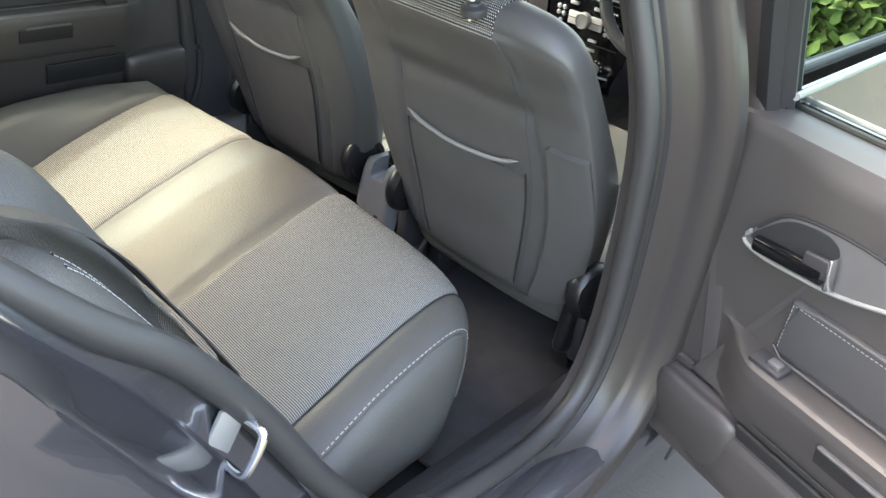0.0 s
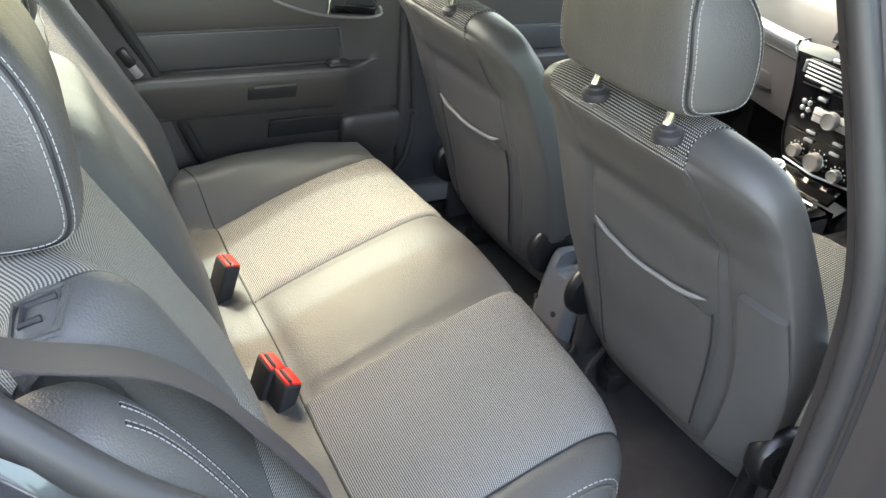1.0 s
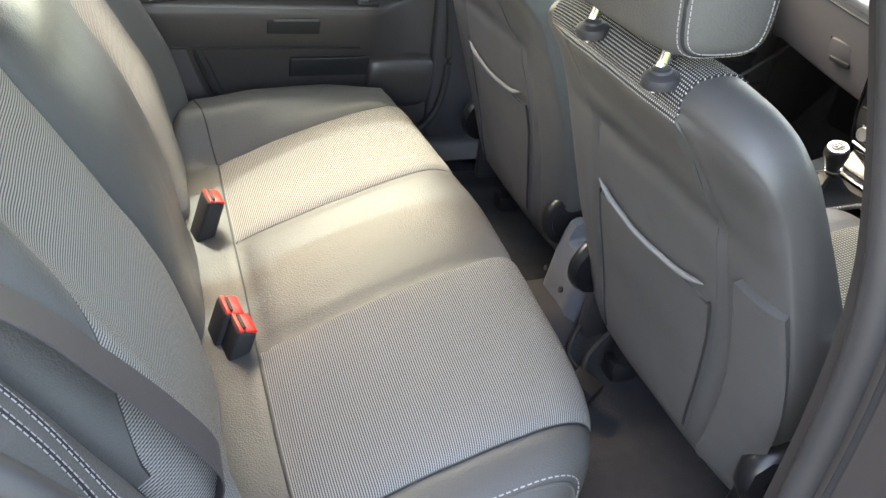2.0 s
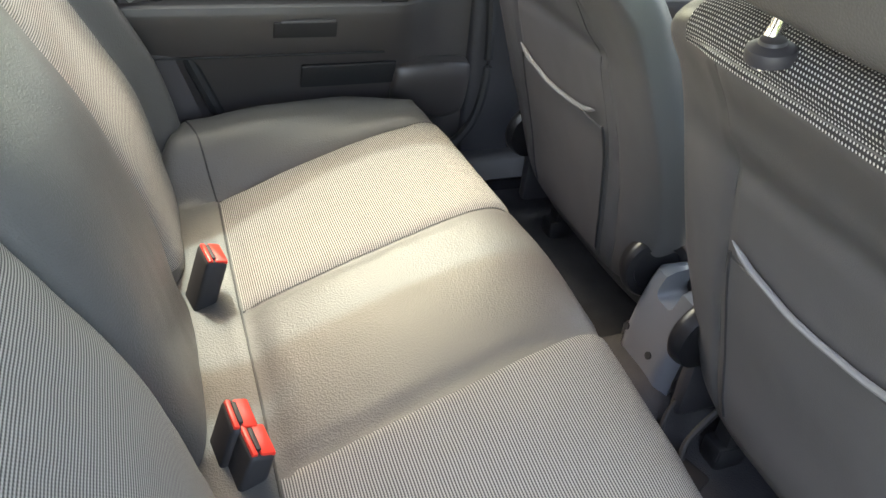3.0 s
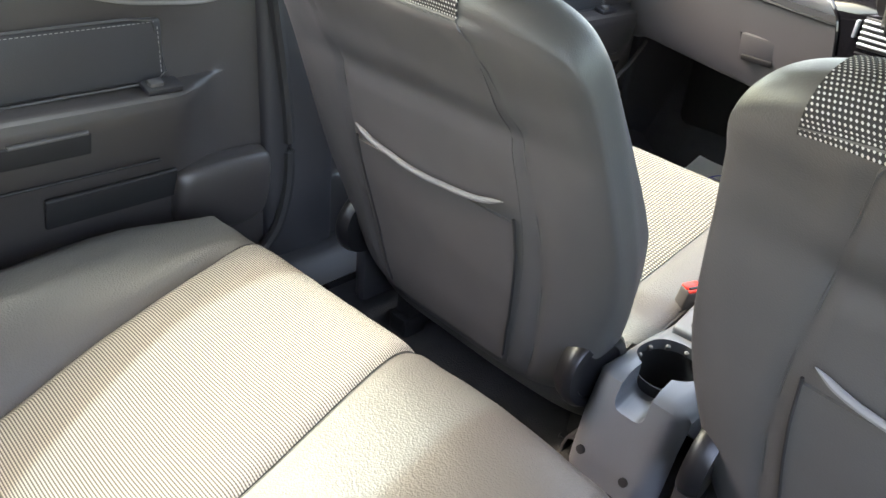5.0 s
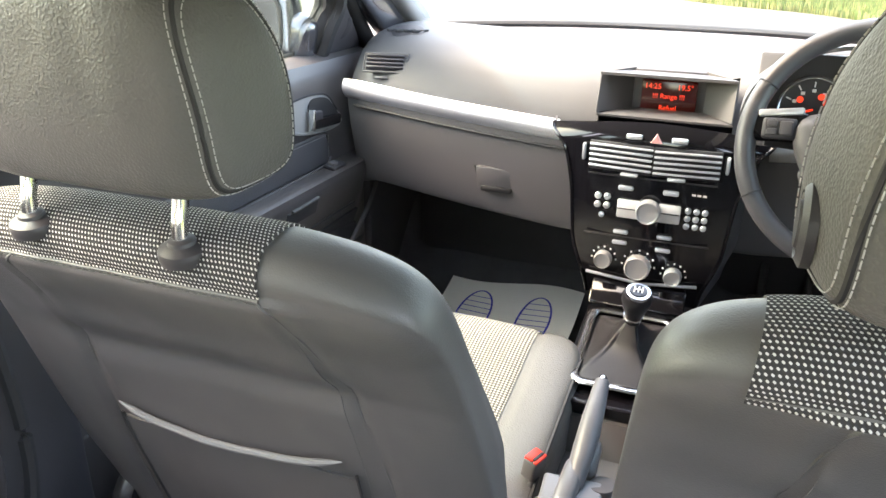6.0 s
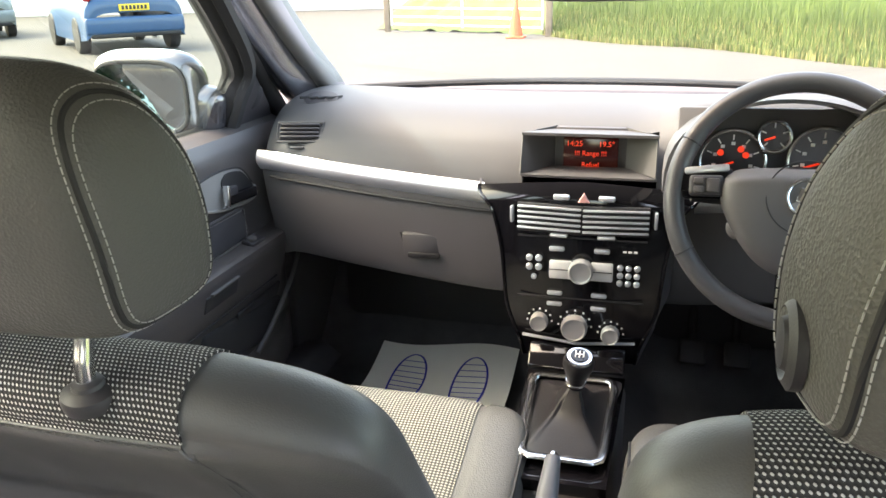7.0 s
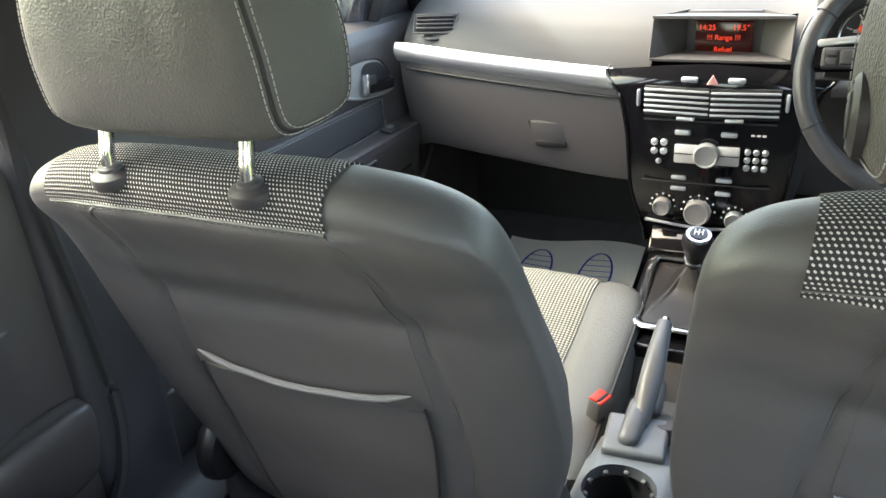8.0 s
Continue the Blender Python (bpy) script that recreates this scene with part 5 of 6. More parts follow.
# air vents
for s in (-1, 1):
    for k in range(5):
        z = 0.898 - 0.0095 * k
        part("vent_slat", box((0.110, 0.012, 0.0042), (s * 0.056, 0.949, z - s * 0.0005), 0.0016, (-12, 0, s * 5)), SILVER, stack, "silver vent slat")
    part("vent_backing", box((0.112, 0.004, 0.052), (s * 0.056, 0.9515, 0.879), 0.002, (0, 0, s * 5)), RUBBER, stack)
    part("vent_wheel", box((0.006, 0.012, 0.030), (s * 0.122, 0.958, 0.882), 0.003), SILVER, stack, "ribbed vent thumb wheel")
    part("vent_tab", box((0.030, 0.012, 0.005), (s * 0.040 + 0.002, 0.945, 0.8515), 0.002, (0, 0, s * 6)), SILVER, stack)
# radio
for x in (-0.041, 0.036):
    part("radio_button", box((0.027, 0.008, 0.009), (x, 0.947, 0.826), 0.003), SILVER, stack, "silver radio button")
    part("radio_button", box((0.027, 0.008, 0.008), (x - 0.002, 0.947, 0.743), 0.003), SILVER, stack)
part("radio_plate", box((0.049, 0.008, 0.034), (-0.029, 0.947, 0.788), 0.003), SILVER_LIGHT, stack, "pale silver radio plate")
part("radio_plate", box((0.040, 0.008, 0.034), (0.036, 0.947, 0.788), 0.003), SILVER_LIGHT, stack, "pale silver radio plate")
part("plate_joint", box((0.110, 0.0015, 0.0015), (0, 0.9425, 0.789), 0), RUBBER, stack)


def knob(name, x, z, r, label):
    k = part(name, lathe([(r, 0), (r, 0.016), (r * 0.94, 0.021), (r * 0.86, 0.022), (r * 0.8, 0.0195), (0.001, 0.019)], (x, stack_y(x, z) - 0.002, z), (0, -1, 0.03), 40), SILVER_DULL, stack, label)
    part("knob_rim", lathe([(r * 1.06, 0), (r * 1.06, 0.003), (r, 0.005)], (x, stack_y(x, z) - 0.002, z), (0, -1, 0.03), 40), CHROME, k)
    return k


knob("radio_knob", 0.002, 0.790, 0.0215, "round grey volume knob")
for c in range(2):
    for r in range(2):
        part("preset_button", lathe([(0.0062, 0), (0.0062, 0.004), (0.004, 0.006), (0.001, 0.006)], (-0.089 + 0.0165 * c, 0.951, 0.806 - 0.0165 * r), (0, -1, 0), 16), SILVER, stack, "round silver button")
part("preset_button", lathe([(0.0050, 0), (0.0050, 0.004), (0.001, 0.006)], (-0.0805, 0.951, 0.771), (0, -1, 0), 16), SILVER, stack)
for c in range(3):
    for r in range(3):
        part("preset_button", lathe([(0.0055, 0), (0.0055, 0.004), (0.0035, 0.006), (0.001, 0.006)], (0.068 + 0.0142 * c, 0.952, 0.797 - 0.0142 * r), (0, -1, 0), 16), SILVER, stack, "round silver button")
for k in range(3):
    part("print_mark", box((0.0065, 0.001, 0.0035), (0.074 + 0.009 * k, 0.9485, 0.827), 0), WHITE_PRINT, stack)
# heater
for x, z in ((-0.043, 0.7225), (0.034, 0.7185)):
    part("heater_button", box((0.027, 0.008, 0.008), (x, 0.947, z), 0.003), SILVER, stack)
for x, z, r in ((-0.069, 0.687, 0.0160), (-0.006, 0.682, 0.0230), (0.057, 0.673, 0.0160)):
    knob("heater_knob", x, z, r, "round grey heater knob")
    for k in range(7):
        a = math.pi * (0.0 + k / 6)
        part("dial_mark", box((0.003, 0.001, 0.003), (x + (r + 0.006) * math.cos(a), 0.9492, z + (r + 0.006) * math.sin(a)), 0), WHITE_PRINT, stack)
part("lower_trim", tube([(-0.10, 0.952, 0.655), (0, 0.944, 0.649), (0.10, 0.952, 0.655)], 0.003, 6), SILVER, stack)
part("ashtray_lid", box((0.17, 0.05, 0.012), (0, 0.935, 0.625), 0.004, (38, 0, 0)), PIANO, stack, "black lidded tray")

# ---- instrument cluster ----
cluster = thing("instrument_cluster", "instrument cluster with three chrome-ringed dials", "instrument cluster")
part("binnacle", solid(grid(lambda i, j: Vector((0.300 + 0.168 * math.cos(math.pi * i), 0.875 + 0.12 * j, 0.955 + (0.140 - 0.016 * j) * math.sin(math.pi * i) ** 0.7)), 24, 6), 0.006), PLASTIC_LOW, cluster, "grey hood over the dials")
part("dial_panel", box((0.310, 0.012, 0.150), (0.30, 0.974, 0.996), 0.01, (-12, 0, 0)), PLASTIC_LOW, cluster, "grey dial panel")
for x, z, r in ((0.2305, 0.990, 0.047), (0.2886, 1.032, 0.0215), (0.362, 0.995, 0.049)):
    d = part("dial", lathe([(r, 0), (r, 0.004), (0.001, 0.004)], (x, 0.955, z), (0, -1, 0.21), 48), DIAL, cluster, "black dial face")
    part("dial_ring", tube([(x + (r + 0.002) * math.cos(a), 0.947 + 0.21 * (r * math.sin(a)), z + (r + 0.002) * math.sin(a)) for a in [2 * math.pi * k / 48 for k in range(48)]], 0.0032, 8, closed=True, up=(0, 1, 0)), CHROME, d, "chrome dial ring")
    for k in range(9 if r > 0.03 else 5):
        a = math.radians(225 - 270 * k / (8 if r > 0.03 else 4))
        part("dial_mark", box((0.0085, 0.001, 0.002), (x + 0.8 * r * math.cos(a), 0.948 + 0.17 * r * math.sin(a), z + 0.8 * r * math.sin(a)), 0, (0, -math.degrees(a), 0)), WHITE_PRINT, d)
        if r > 0.03:
            part("numeral_bar", box((0.006, 0.001, 0.005), (x + 0.6 * r * math.cos(a), 0.948 + 0.13 * r * math.sin(a), z + 0.6 * r * math.sin(a)), 0), WHITE_PRINT, d)
    a = math.radians(200)
    part("needle", box((r * 0.75, 0.002, 0.0028), (x + 0.33 * r * math.cos(a), 0.944, z + 0.33 * r * math.sin(a)), 0, (0, -math.degrees(a), 0)), RED_GLOW, d, "red needle")
for x, z in ((0.212, 1.004), (0.242, 1.010), (0.250, 1.001)):
    part("warning_lamp", lathe([(0.005, 0), (0.005, 0.002), (0.001, 0.002)], (x, 0.950, z), (0, -1, 0.21), 16), RED_GLOW, cluster, "lit red warning lamp")

# ---- steering wheel ----
wheel = thing("steering_wheel", "dark leather steering wheel with a grey airbag cover", "steering wheel", at=(0.310, 0.80, 0.971))
wheel.rotation_euler = (radians(-22), 0, 0)
WR = 0.168
part("rim", tube([(WR * math.sin(a), 0, WR * math.cos(a)) for a in [2 * math.pi * k / 72 for k in range(72)]], 0.0145, 16, closed=True, up=(0, 1, 0), flat=1.15), LEATHER_RIM, wheel, "dark leather rim")
for a in (-62, 62, -118, 118):
    q = radians(a)
    c = Vector((WR * math.sin(q), 0, WR * math.cos(q)))
    t = Vector((math.cos(q), 0, -math.sin(q)))
    o = Vector((math.sin(q), 0, math.cos(q)))
    part("rim_joint", tube([c + 0.0152 * (math.cos(b) * o + 1.15 * math.sin(b) * Vector((0, 1, 0))) for b in [2 * math.pi * k / 20 for k in range(20)]], 0.0011, 5, closed=True), RUBBER, wheel)
hub = Pad([(-0.035, -0.075), (-0.05, 0.0), (-0.044, 0.030), (0.01, 0.038), (0.02, -0.07), (0.0, -0.105)], [(-0.01, -0.03), (-0.01, 0.005)], 0.106, 4.0, wide=lambda y, z: 1.0 - 0.45 * max(0, (-z) / 0.09) ** 1.3)
part("airbag_cover", hub.body(40, 48), PLASTIC_LOW, wheel, "grey moulded airbag cover")
part("cover_groove", tube([(0.050 * math.cos(a), -0.0485, 0.050 * math.sin(a)) for a in [2 * math.pi * k / 40 for k in range(40)]], 0.0012, 5, closed=True, up=(0, 1, 0)), RUBBER, wheel)
part("badge_ring", tube([(0.024 * math.cos(a), -0.051, 0.024 * math.sin(a)) for a in [2 * math.pi * k / 40 for k in range(40)]], 0.0028, 8, closed=True, up=(0, 1, 0)), CHROME, wheel, "chrome badge ring")
part("badge_plate", lathe([(0.023, 0), (0.022, 0.003), (0.001, 0.004)], (0, -0.046, 0), (0, -1, 0), 40), SILVER_DULL, wheel)
part("badge_shape", box((0.024, 0.003, 0.020), (0.001, -0.052, 0.0), 0.007, (0, 20, 0), 3), CHROME, wheel, "plain raised badge shape")
for s in (-1, 1):
    part("spoke", box((0.085, 0.022, 0.045), (s * 0.130, -0.006, 0.020), 0.010, (0, 0, s * 8), 3), PIANO, wheel, "gloss black spoke")
    pad = part("switch_pad", box((0.046, 0.012, 0.030), (s * 0.126, -0.022, 0.014), 0.005, (0, 0, s * 8), 3), PLASTIC_DARK, wheel, "dark switch pad")
    part("switch", box((0.018, 0.008, 0.020), (s * 0.117, -0.029, 0.014), 0.003, (0, 0, s * 8)), PLASTIC_MID, pad)
    part("switch", box((0.014, 0.008, 0.009), (s * 0.136, -0.027, 0.020), 0.002, (0, 0, s * 8)), PLASTIC_MID, pad)
    part("switch", box((0.014, 0.008, 0.009), (s * 0.136, -0.027, 0.008), 0.002, (0, 0, s * 8)), PLASTIC_MID, pad)
    part("spoke_trim", box((0.060, 0.010, 0.010), (s * 0.126, -0.018, 0.038), 0.003, (0, s * 6, s * 8)), SILVER, wheel)
part("lower_spoke", box((0.05, 0.020, 0.09), (0, 0.0, -0.118), 0.008, (0, 0, 0), 3), PIANO, wheel, "gloss black lower spoke")
column = thing("steering_column", "grey steering column shroud with stalks", "steering column")
part("shroud", box((0.10, 0.20, 0.10), (0.318, 0.92, 0.93), 0.03, (-22, 0, 0), 4), PLASTIC_MID, column)
for s in (-1, 1):
    part("stalk", tube([(0.318 + s * 0.05, 0.86, 0.955), (0.318 + s * 0.11, 0.845, 0.958), (0.318 + s * 0.15, 0.84, 0.962)], 0.009, 10), RUBBER, column, "black column stalk")
part("ignition_barrel", lathe([(0.018, 0), (0.018, 0.012), (0.012, 0.016)], (0.245, 0.88, 0.905), (-0.4, -1, 0), 20), PLASTIC_MID, column)
for x in (0.23, 0.33):
    pd = thing("pedal", "black rubber foot pedal below the dashboard", "pedal", "pedals", at=(x, 1.42, 0.42))
    part("pad", box((0.06, 0.02, 0.06), (0, 0, 0), 0.008, (-40, 0, 0)), RUBBER, pd)
    part("arm", tube([(0, 0.02, 0.0), (0, 0.10, 0.15), (0, 0.14, 0.30)], 0.01, 8), RUBBER, pd)

# ---- console between the seats ----
console = thing("centre_console", "grey plastic console with gear gaiter and cup holder", "centre console")


def console_shape(i, j):
    """Sides and top of the console: y from the rear end to the panel."""
    y = 0.24 + 0.73 * i
    w = 0.078 + 0.012 * max(0, (y - 0.6) / 0.35)
    top = 0.515 + 0.055 * max(0, min(1, (y - 0.55) / 0.4)) - 0.115 * max(0, min(1, (0.66 - y) / 0.06))
    prof = [(-1, 0.30), (-1, top - 0.02), (-0.94, top - 0.004), (-0.86, top), (0.86, top), (0.94, top - 0.004), (1, top - 0.02), (1, 0.30)]
    k = j * (len(prof) - 1)
    q = min(int(k), len(prof) - 2)
    x, z = Vector(prof[q]).lerp(Vector(prof[q + 1]), k - q)
    return Vector((x * w, y, z))


part("console_body", solid(grid(console_shape, 40, 28), 0.004), PLASTIC_MID, console, "grey moulded console")
# rear end with the cup holder
BLOCK = [(0.470, 0.32), (0.470, 0.515), (0.455, 0.532), (0.36, 0.542), (0.262, 0.546), (0.243, 0.540), (0.234, 0.520), (0.222, 0.47), (0.211, 0.40), (0.204, 0.33)]


def block_point(i, j):
    """Sides and top of the rear block; i across, j along its outline."""
    y, z = BLOCK[min(len(BLOCK) - 1, int(round(j * (len(BLOCK) - 1))))]
    x = (i * 2 - 1) * 0.070 + 0.010
    edge = max(0.0, abs(i * 2 - 1) - 0.55) / 0.45
    return Vector((x, y + 0.022 * edge ** 2.5 * (1 if y < 0.25 else 0), z - 0.018 * edge ** 2.5 * smooth((z - 0.46) / 0.06)))


bm = grid(block_point, 16, len(BLOCK) - 1)
bmesh.ops.subdivide_edges(bm, edges=bm.edges[:], cuts=1, smooth=0.4, use_grid_fill=True)
bmesh.ops.holes_fill(bm, edges=bm.edges[:])
bmesh.ops.recalc_face_normals(bm, faces=bm.faces[:])
cup = part("cup_holder", bm, SILVER_PLASTIC, console, "blue-grey plastic cup holder block")
WELL = (0.000, 0.338)
cutters = []
for shape in (lathe([(0.001, 0), (0.048, 0), (0.048, 0.16), (0.001, 0.16)], (WELL[0], WELL[1], 0.45), (0, 0, 1), 40), box((0.046, 0.13, 0.16), (WELL[0] + 0.004, 0.275, 0.585), 0.012, (0, 0, 6), 3)):
    bmesh.ops.remove_doubles(shape, verts=shape.verts[:], dist=0.0005)
    bmesh.ops.holes_fill(shape, edges=shape.edges[:])
    bmesh.ops.recalc_face_normals(shape, faces=shape.faces[:])
    me = bpy.data.meshes.new("cutter")
    shape.to_mesh(me)
    cutters.append(new("cutter", me))
    cut = cup.modifiers.new("well", "BOOLEAN")
    cut.operation, cut.object, cut.solver = "DIFFERENCE", cutters[-1], "EXACT"
bpy.context.view_layer.update()
cup.data = bpy.data.meshes.new_from_object(cup.evaluated_get(bpy.context.evaluated_depsgraph_get()))
cup.modifiers.clear()
cup.data.set_sharp_from_angle(angle=radians(35))
for ob in cutters:
    bpy.data.objects.remove(ob)
part("cup_well", lathe([(0.0476, 0), (0.0476, 0.072), (0.0464, 0.072), (0.0464, 0.003), (0.001, 0.003)], (WELL[0], WELL[1], 0.4505), (0, 0, 1), 40), RUBBER, cup, "black cup well")
for k in range(7):
    a = math.radians(-22 + 37 * k)
    part("cup_grip", box((0.008, 0.007, 0.010), (WELL[0] + 0.043 * math.cos(a), WELL[1] + 0.043 * math.sin(a), 0.530), 0.004, (20, 0, math.degrees(a) - 90)), PLASTIC_LOW, cup, "grey spring grip")
for x, z in ((-0.030, 0.433), (0.041, 0.429)):
    part("screw_cap", lathe([(0.0065, 0), (0.0065, 0.003), (0.001, 0.004)], (x, 0.2045, z), (0, -1, 0.28), 16), RUBBER, cup, "dark screw cap")
part("tray_wall", box((0.010, 0.17, 0.05), (-0.060, 0.545, 0.515), 0.004, (4, 0, -4)), PLASTIC_MID, console)
part("tray_floor", box((0.13, 0.20, 0.02), (0, 0.555, 0.47), 0.006), PLASTIC_MID, console)
# handbrake with its collar
brake = thing("handbrake", "grey handbrake lever lowered in the console", "handbrake")
part("collar", box((0.085, 0.075, 0.020), (0.000, 0.440, 0.544), 0.006, (8, 0, 4), 3), SILVER_PLASTIC, brake, "moulded lever collar")
part("collar_ridge", box((0.030, 0.085, 0.034), (-0.006, 0.455, 0.556), 0.012, (14, 0, -3), 3), SILVER_PLASTIC, brake)
part("lever_boot", box((0.040, 0.060, 0.036), (0.004, 0.510, 0.568), 0.012, (28, 0, 0), 3), SILVER_PLASTIC, brake, "pleated grey boot of the lever")
part("lever", tube(curve([(0.000, 0.455, 0.555), (0.002, 0.50, 0.580), (0.003, 0.55, 0.608), (0.003, 0.612, 0.634)], 14), lambda t: 0.0115 + 0.005 * math.sin(math.pi * min(1, t * 1.05)), 16), SILVER_PLASTIC, brake, "grey lever grip")
part("release_button", lathe([(0.007, 0), (0.007, 0.008), (0.005, 0.011), (0.001, 0.011)], (0.003, 0.611, 0.634), (0.02, 1, 0.42), 20), CHROME, brake, "chrome release button")
part("stop_block", lathe([(0.022, 0), (0.022, 0.032), (0.018, 0.037), (0.001, 0.038)], (0.036, 0.475, 0.52), (0, 0, 1), 28), PLASTIC_MID, brake, "round grey cap beside the lever")
# gear lever
gear = thing("gear_lever", "black gear lever with gaiter in a chrome frame", "gear lever")
FR = [(-0.058, 0.672, 0.590), (0.064, 0.672, 0.590), (0.072, 0.906, 0.602), (-0.072, 0.906, 0.602)]
ring = []
for k in range(4):
    a, b, c = Vector(FR[k - 1]), Vector(FR[k]), Vector(FR[(k + 1) % 4])
    for t in (0.0, 0.5, 1.0):
        p0, p1 = b.lerp(a, 0.12), b.lerp(c, 0.12)
        ring.append((1 - t) ** 2 * p0 + 2 * t * (1 - t) * b + t * t * p1)
part("chrome_frame", tube(ring, 0.008, 8, closed=True, flat=0.6), CHROME, gear, "chrome gaiter frame")
fine = [p for a, b in zip(ring, ring[1:] + ring[:1]) for p in (a, a.lerp(b, 0.25), a.lerp(b, 0.5), a.lerp(b, 0.75))]


def gaiter(i, j):
    p = fine[int(round(i * len(fine))) % len(fine)]
    c = Vector((0.006, 0.800, 0.588)).lerp(Vector((0.012, 0.795, 0.655)), j)
    r = (1 - j) ** 1.25 * 0.86 + 0.125
    fold = 1 + 0.10 * math.sin(j * 11) * (1 - j) - 0.16 * math.sin(math.pi * j) + 0.09 * math.sin(i * 2 * math.pi * 4 + j * 3) * j * (1 - j) * 4
    q = p - Vector((0.003, 0.790, 0.596))
    if j == 0.0:
        return p - Vector((0, 0, 0.006))
    return c + Vector((q.x * r * fold * (1 - 0.2 * j), q.y * r * fold * (1 - 0.45 * j), 0.0))


part("gaiter", grid(gaiter, len(fine), 22, close_u=True), LEATHER_DARK, gear, "folded black leather gaiter")
part("stick", tube([(0.012, 0.795, 0.645), (0.016, 0.783, 0.675)], 0.013, 16), LEATHER_DARK, gear)
part("collar_ring", lathe([(0.016, 0), (0.017, 0.003), (0.016, 0.006)], (0.0125, 0.793, 0.655), (0.1, -0.3, 1), 24), CHROME, gear)
part("knob", lathe([(0.014, 0), (0.019, 0.018), (0.0245, 0.036), (0.0245, 0.044), (0.022, 0.050), (0.001, 0.052)], (0.0135, 0.790, 0.660), (0.1, -0.32, 1), 32), LEATHER_DARK, gear, "black leather gear knob")
cap = part("knob_cap", lathe([(0.0215, 0.0), (0.0195, 0.004), (0.001, 0.006)], (0.0187, 0.7743, 0.709), (0.1, -0.32, 1), 32), CHROME, gear, "chrome cap with shift pattern")
part("pattern_plate", lathe([(0.0145, 0.0), (0.0135, 0.0018), (0.001, 0.002)], (0.0192, 0.7727, 0.7136), (0.1, -0.32, 1), 32), PIANO, cap)
for k in range(3):
    part("pattern_line", box((0.0018, 0.014, 0.0008), (0.0130 + 0.0062 * k, 0.7720, 0.7168), 0, (18, 0, 0)), WHITE_PRINT, cap)
part("pattern_line", box((0.0140, 0.0018, 0.0008), (0.0192, 0.7720, 0.7169), 0, (18, 0, 0)), WHITE_PRINT, cap)
part("gear_surround", solid(grid(lambda i, j: Vector(((i - 0.5) * (0.150 + 0.025 * j), 0.635 + 0.310 * j, 0.573 + 0.015 * j)), 10, 10), 0.05), PIANO, gear, "gloss black console top")

# rear view mirror
inner = thing("rear_view_mirror", "black rear-view mirror hanging from the windscreen", "rear-view mirror")
rv = Pad([(-0.02, -0.03), (-0.022, 0.0), (-0.018, 0.032), (0.01, 0.036), (0.03, 0.01), (0.02, -0.032)], [(0, -0.005), (0.002, 0.005)], 0.125, 4.0)
o = part("shell", rv.body(30, 36), RUBBER, inner, "black mirror shell")
o.location = (0.026, 0.90, 1.272)
part("stem", tube([(0.0, 0.92, 1.29), (0.0, 0.96, 1.31), (0, 0.985, 1.305)], 0.012, 10), RUBBER, inner)

# paper mat with printed soles
mat_paper = thing("paper_floor_mat", "white paper floor mat printed with blue soles", "floor mat", at=(-0.385, 1.26, 0.287))
part("sheet", solid(grid(lambda i, j: Vector(((i - 0.5) * 0.38, (j - 0.5) * 0.62, 0.006 + 0.006 * math.sin(i * 5 + j * 4) + 0.30 * max(0, j - 0.62) ** 1.5)), 20, 24), 0.0008), PAPER, mat_paper, "creased white paper")
for s in (-1, 1):
    sole = [(s * 0.075 + (0.042 + 0.012 * math.sin(a)) * math.cos(a) + 0.008 * s, 0.075 + 0.13 * math.sin(a)) for a in [2 * math.pi * k / 36 for k in range(36)]]
    zz = lambda x, y: 0.0090 + 0.006 * math.sin((x / 0.38 + 0.5) * 5 + (y / 0.62 + 0.5) * 4) + 0.30 * max(0, y / 0.62 + 0.5 - 0.62) ** 1.5
    part("sole_outline", tube([(x, y, zz(x, y)) for x, y in sole], 0.0028, 5, closed=True, flat=0.3), BLUE_INK, mat_paper, "blue printed outline")
    for k in range(11):
        y = -0.03 + 0.021 * k
        q = (y - 0.075) / 0.13
        w = (0.042 + 0.012 * q) * math.sqrt(max(0.0, 1 - q * q))
        x = s * 0.075 + 0.008 * s
        part("sole_line", tube([(x - w, y, zz(x - w, y)), (x + w, y, zz(x + w, y))], 0.0017, 4, flat=0.3), BLUE_INK, mat_paper)

# the front of the cabin, brought to its true size and distance
FRONT = Matrix.Translation((0, 0.08, 0.93)) @ Matrix.Scale(1.05, 4) @ Matrix.Translation((0, -0.08, -0.93))
bpy.context.view_layer.update()
for ob in [dashboard, stack, cluster, wheel, column, gear, inner] + [o for o in scene.objects if o.name.startswith("pedal")]:
    ob.matrix_world = FRONT @ ob.matrix_world
for ob in shell.children:
    if ob.name.split(".")[0] in ("a_pillar_trim", "windscreen", "windscreen_seal", "kick_panel"):
        ob.matrix_local = FRONT @ ob.matrix_local

# ---- outside ----
def car_section(half, low, high, n=14, power=4.0):
    """Half-round ring of a car body section in (x, z)."""
    out = []
    for k in range(n + 1):
        a = math.pi * k / n
        c, s = math.cos(a), math.sin(a)
        out.append((half * math.copysign(abs(c) ** (2 / power), c), low + (high - low) * abs(s) ** (2 / power)))
    return out


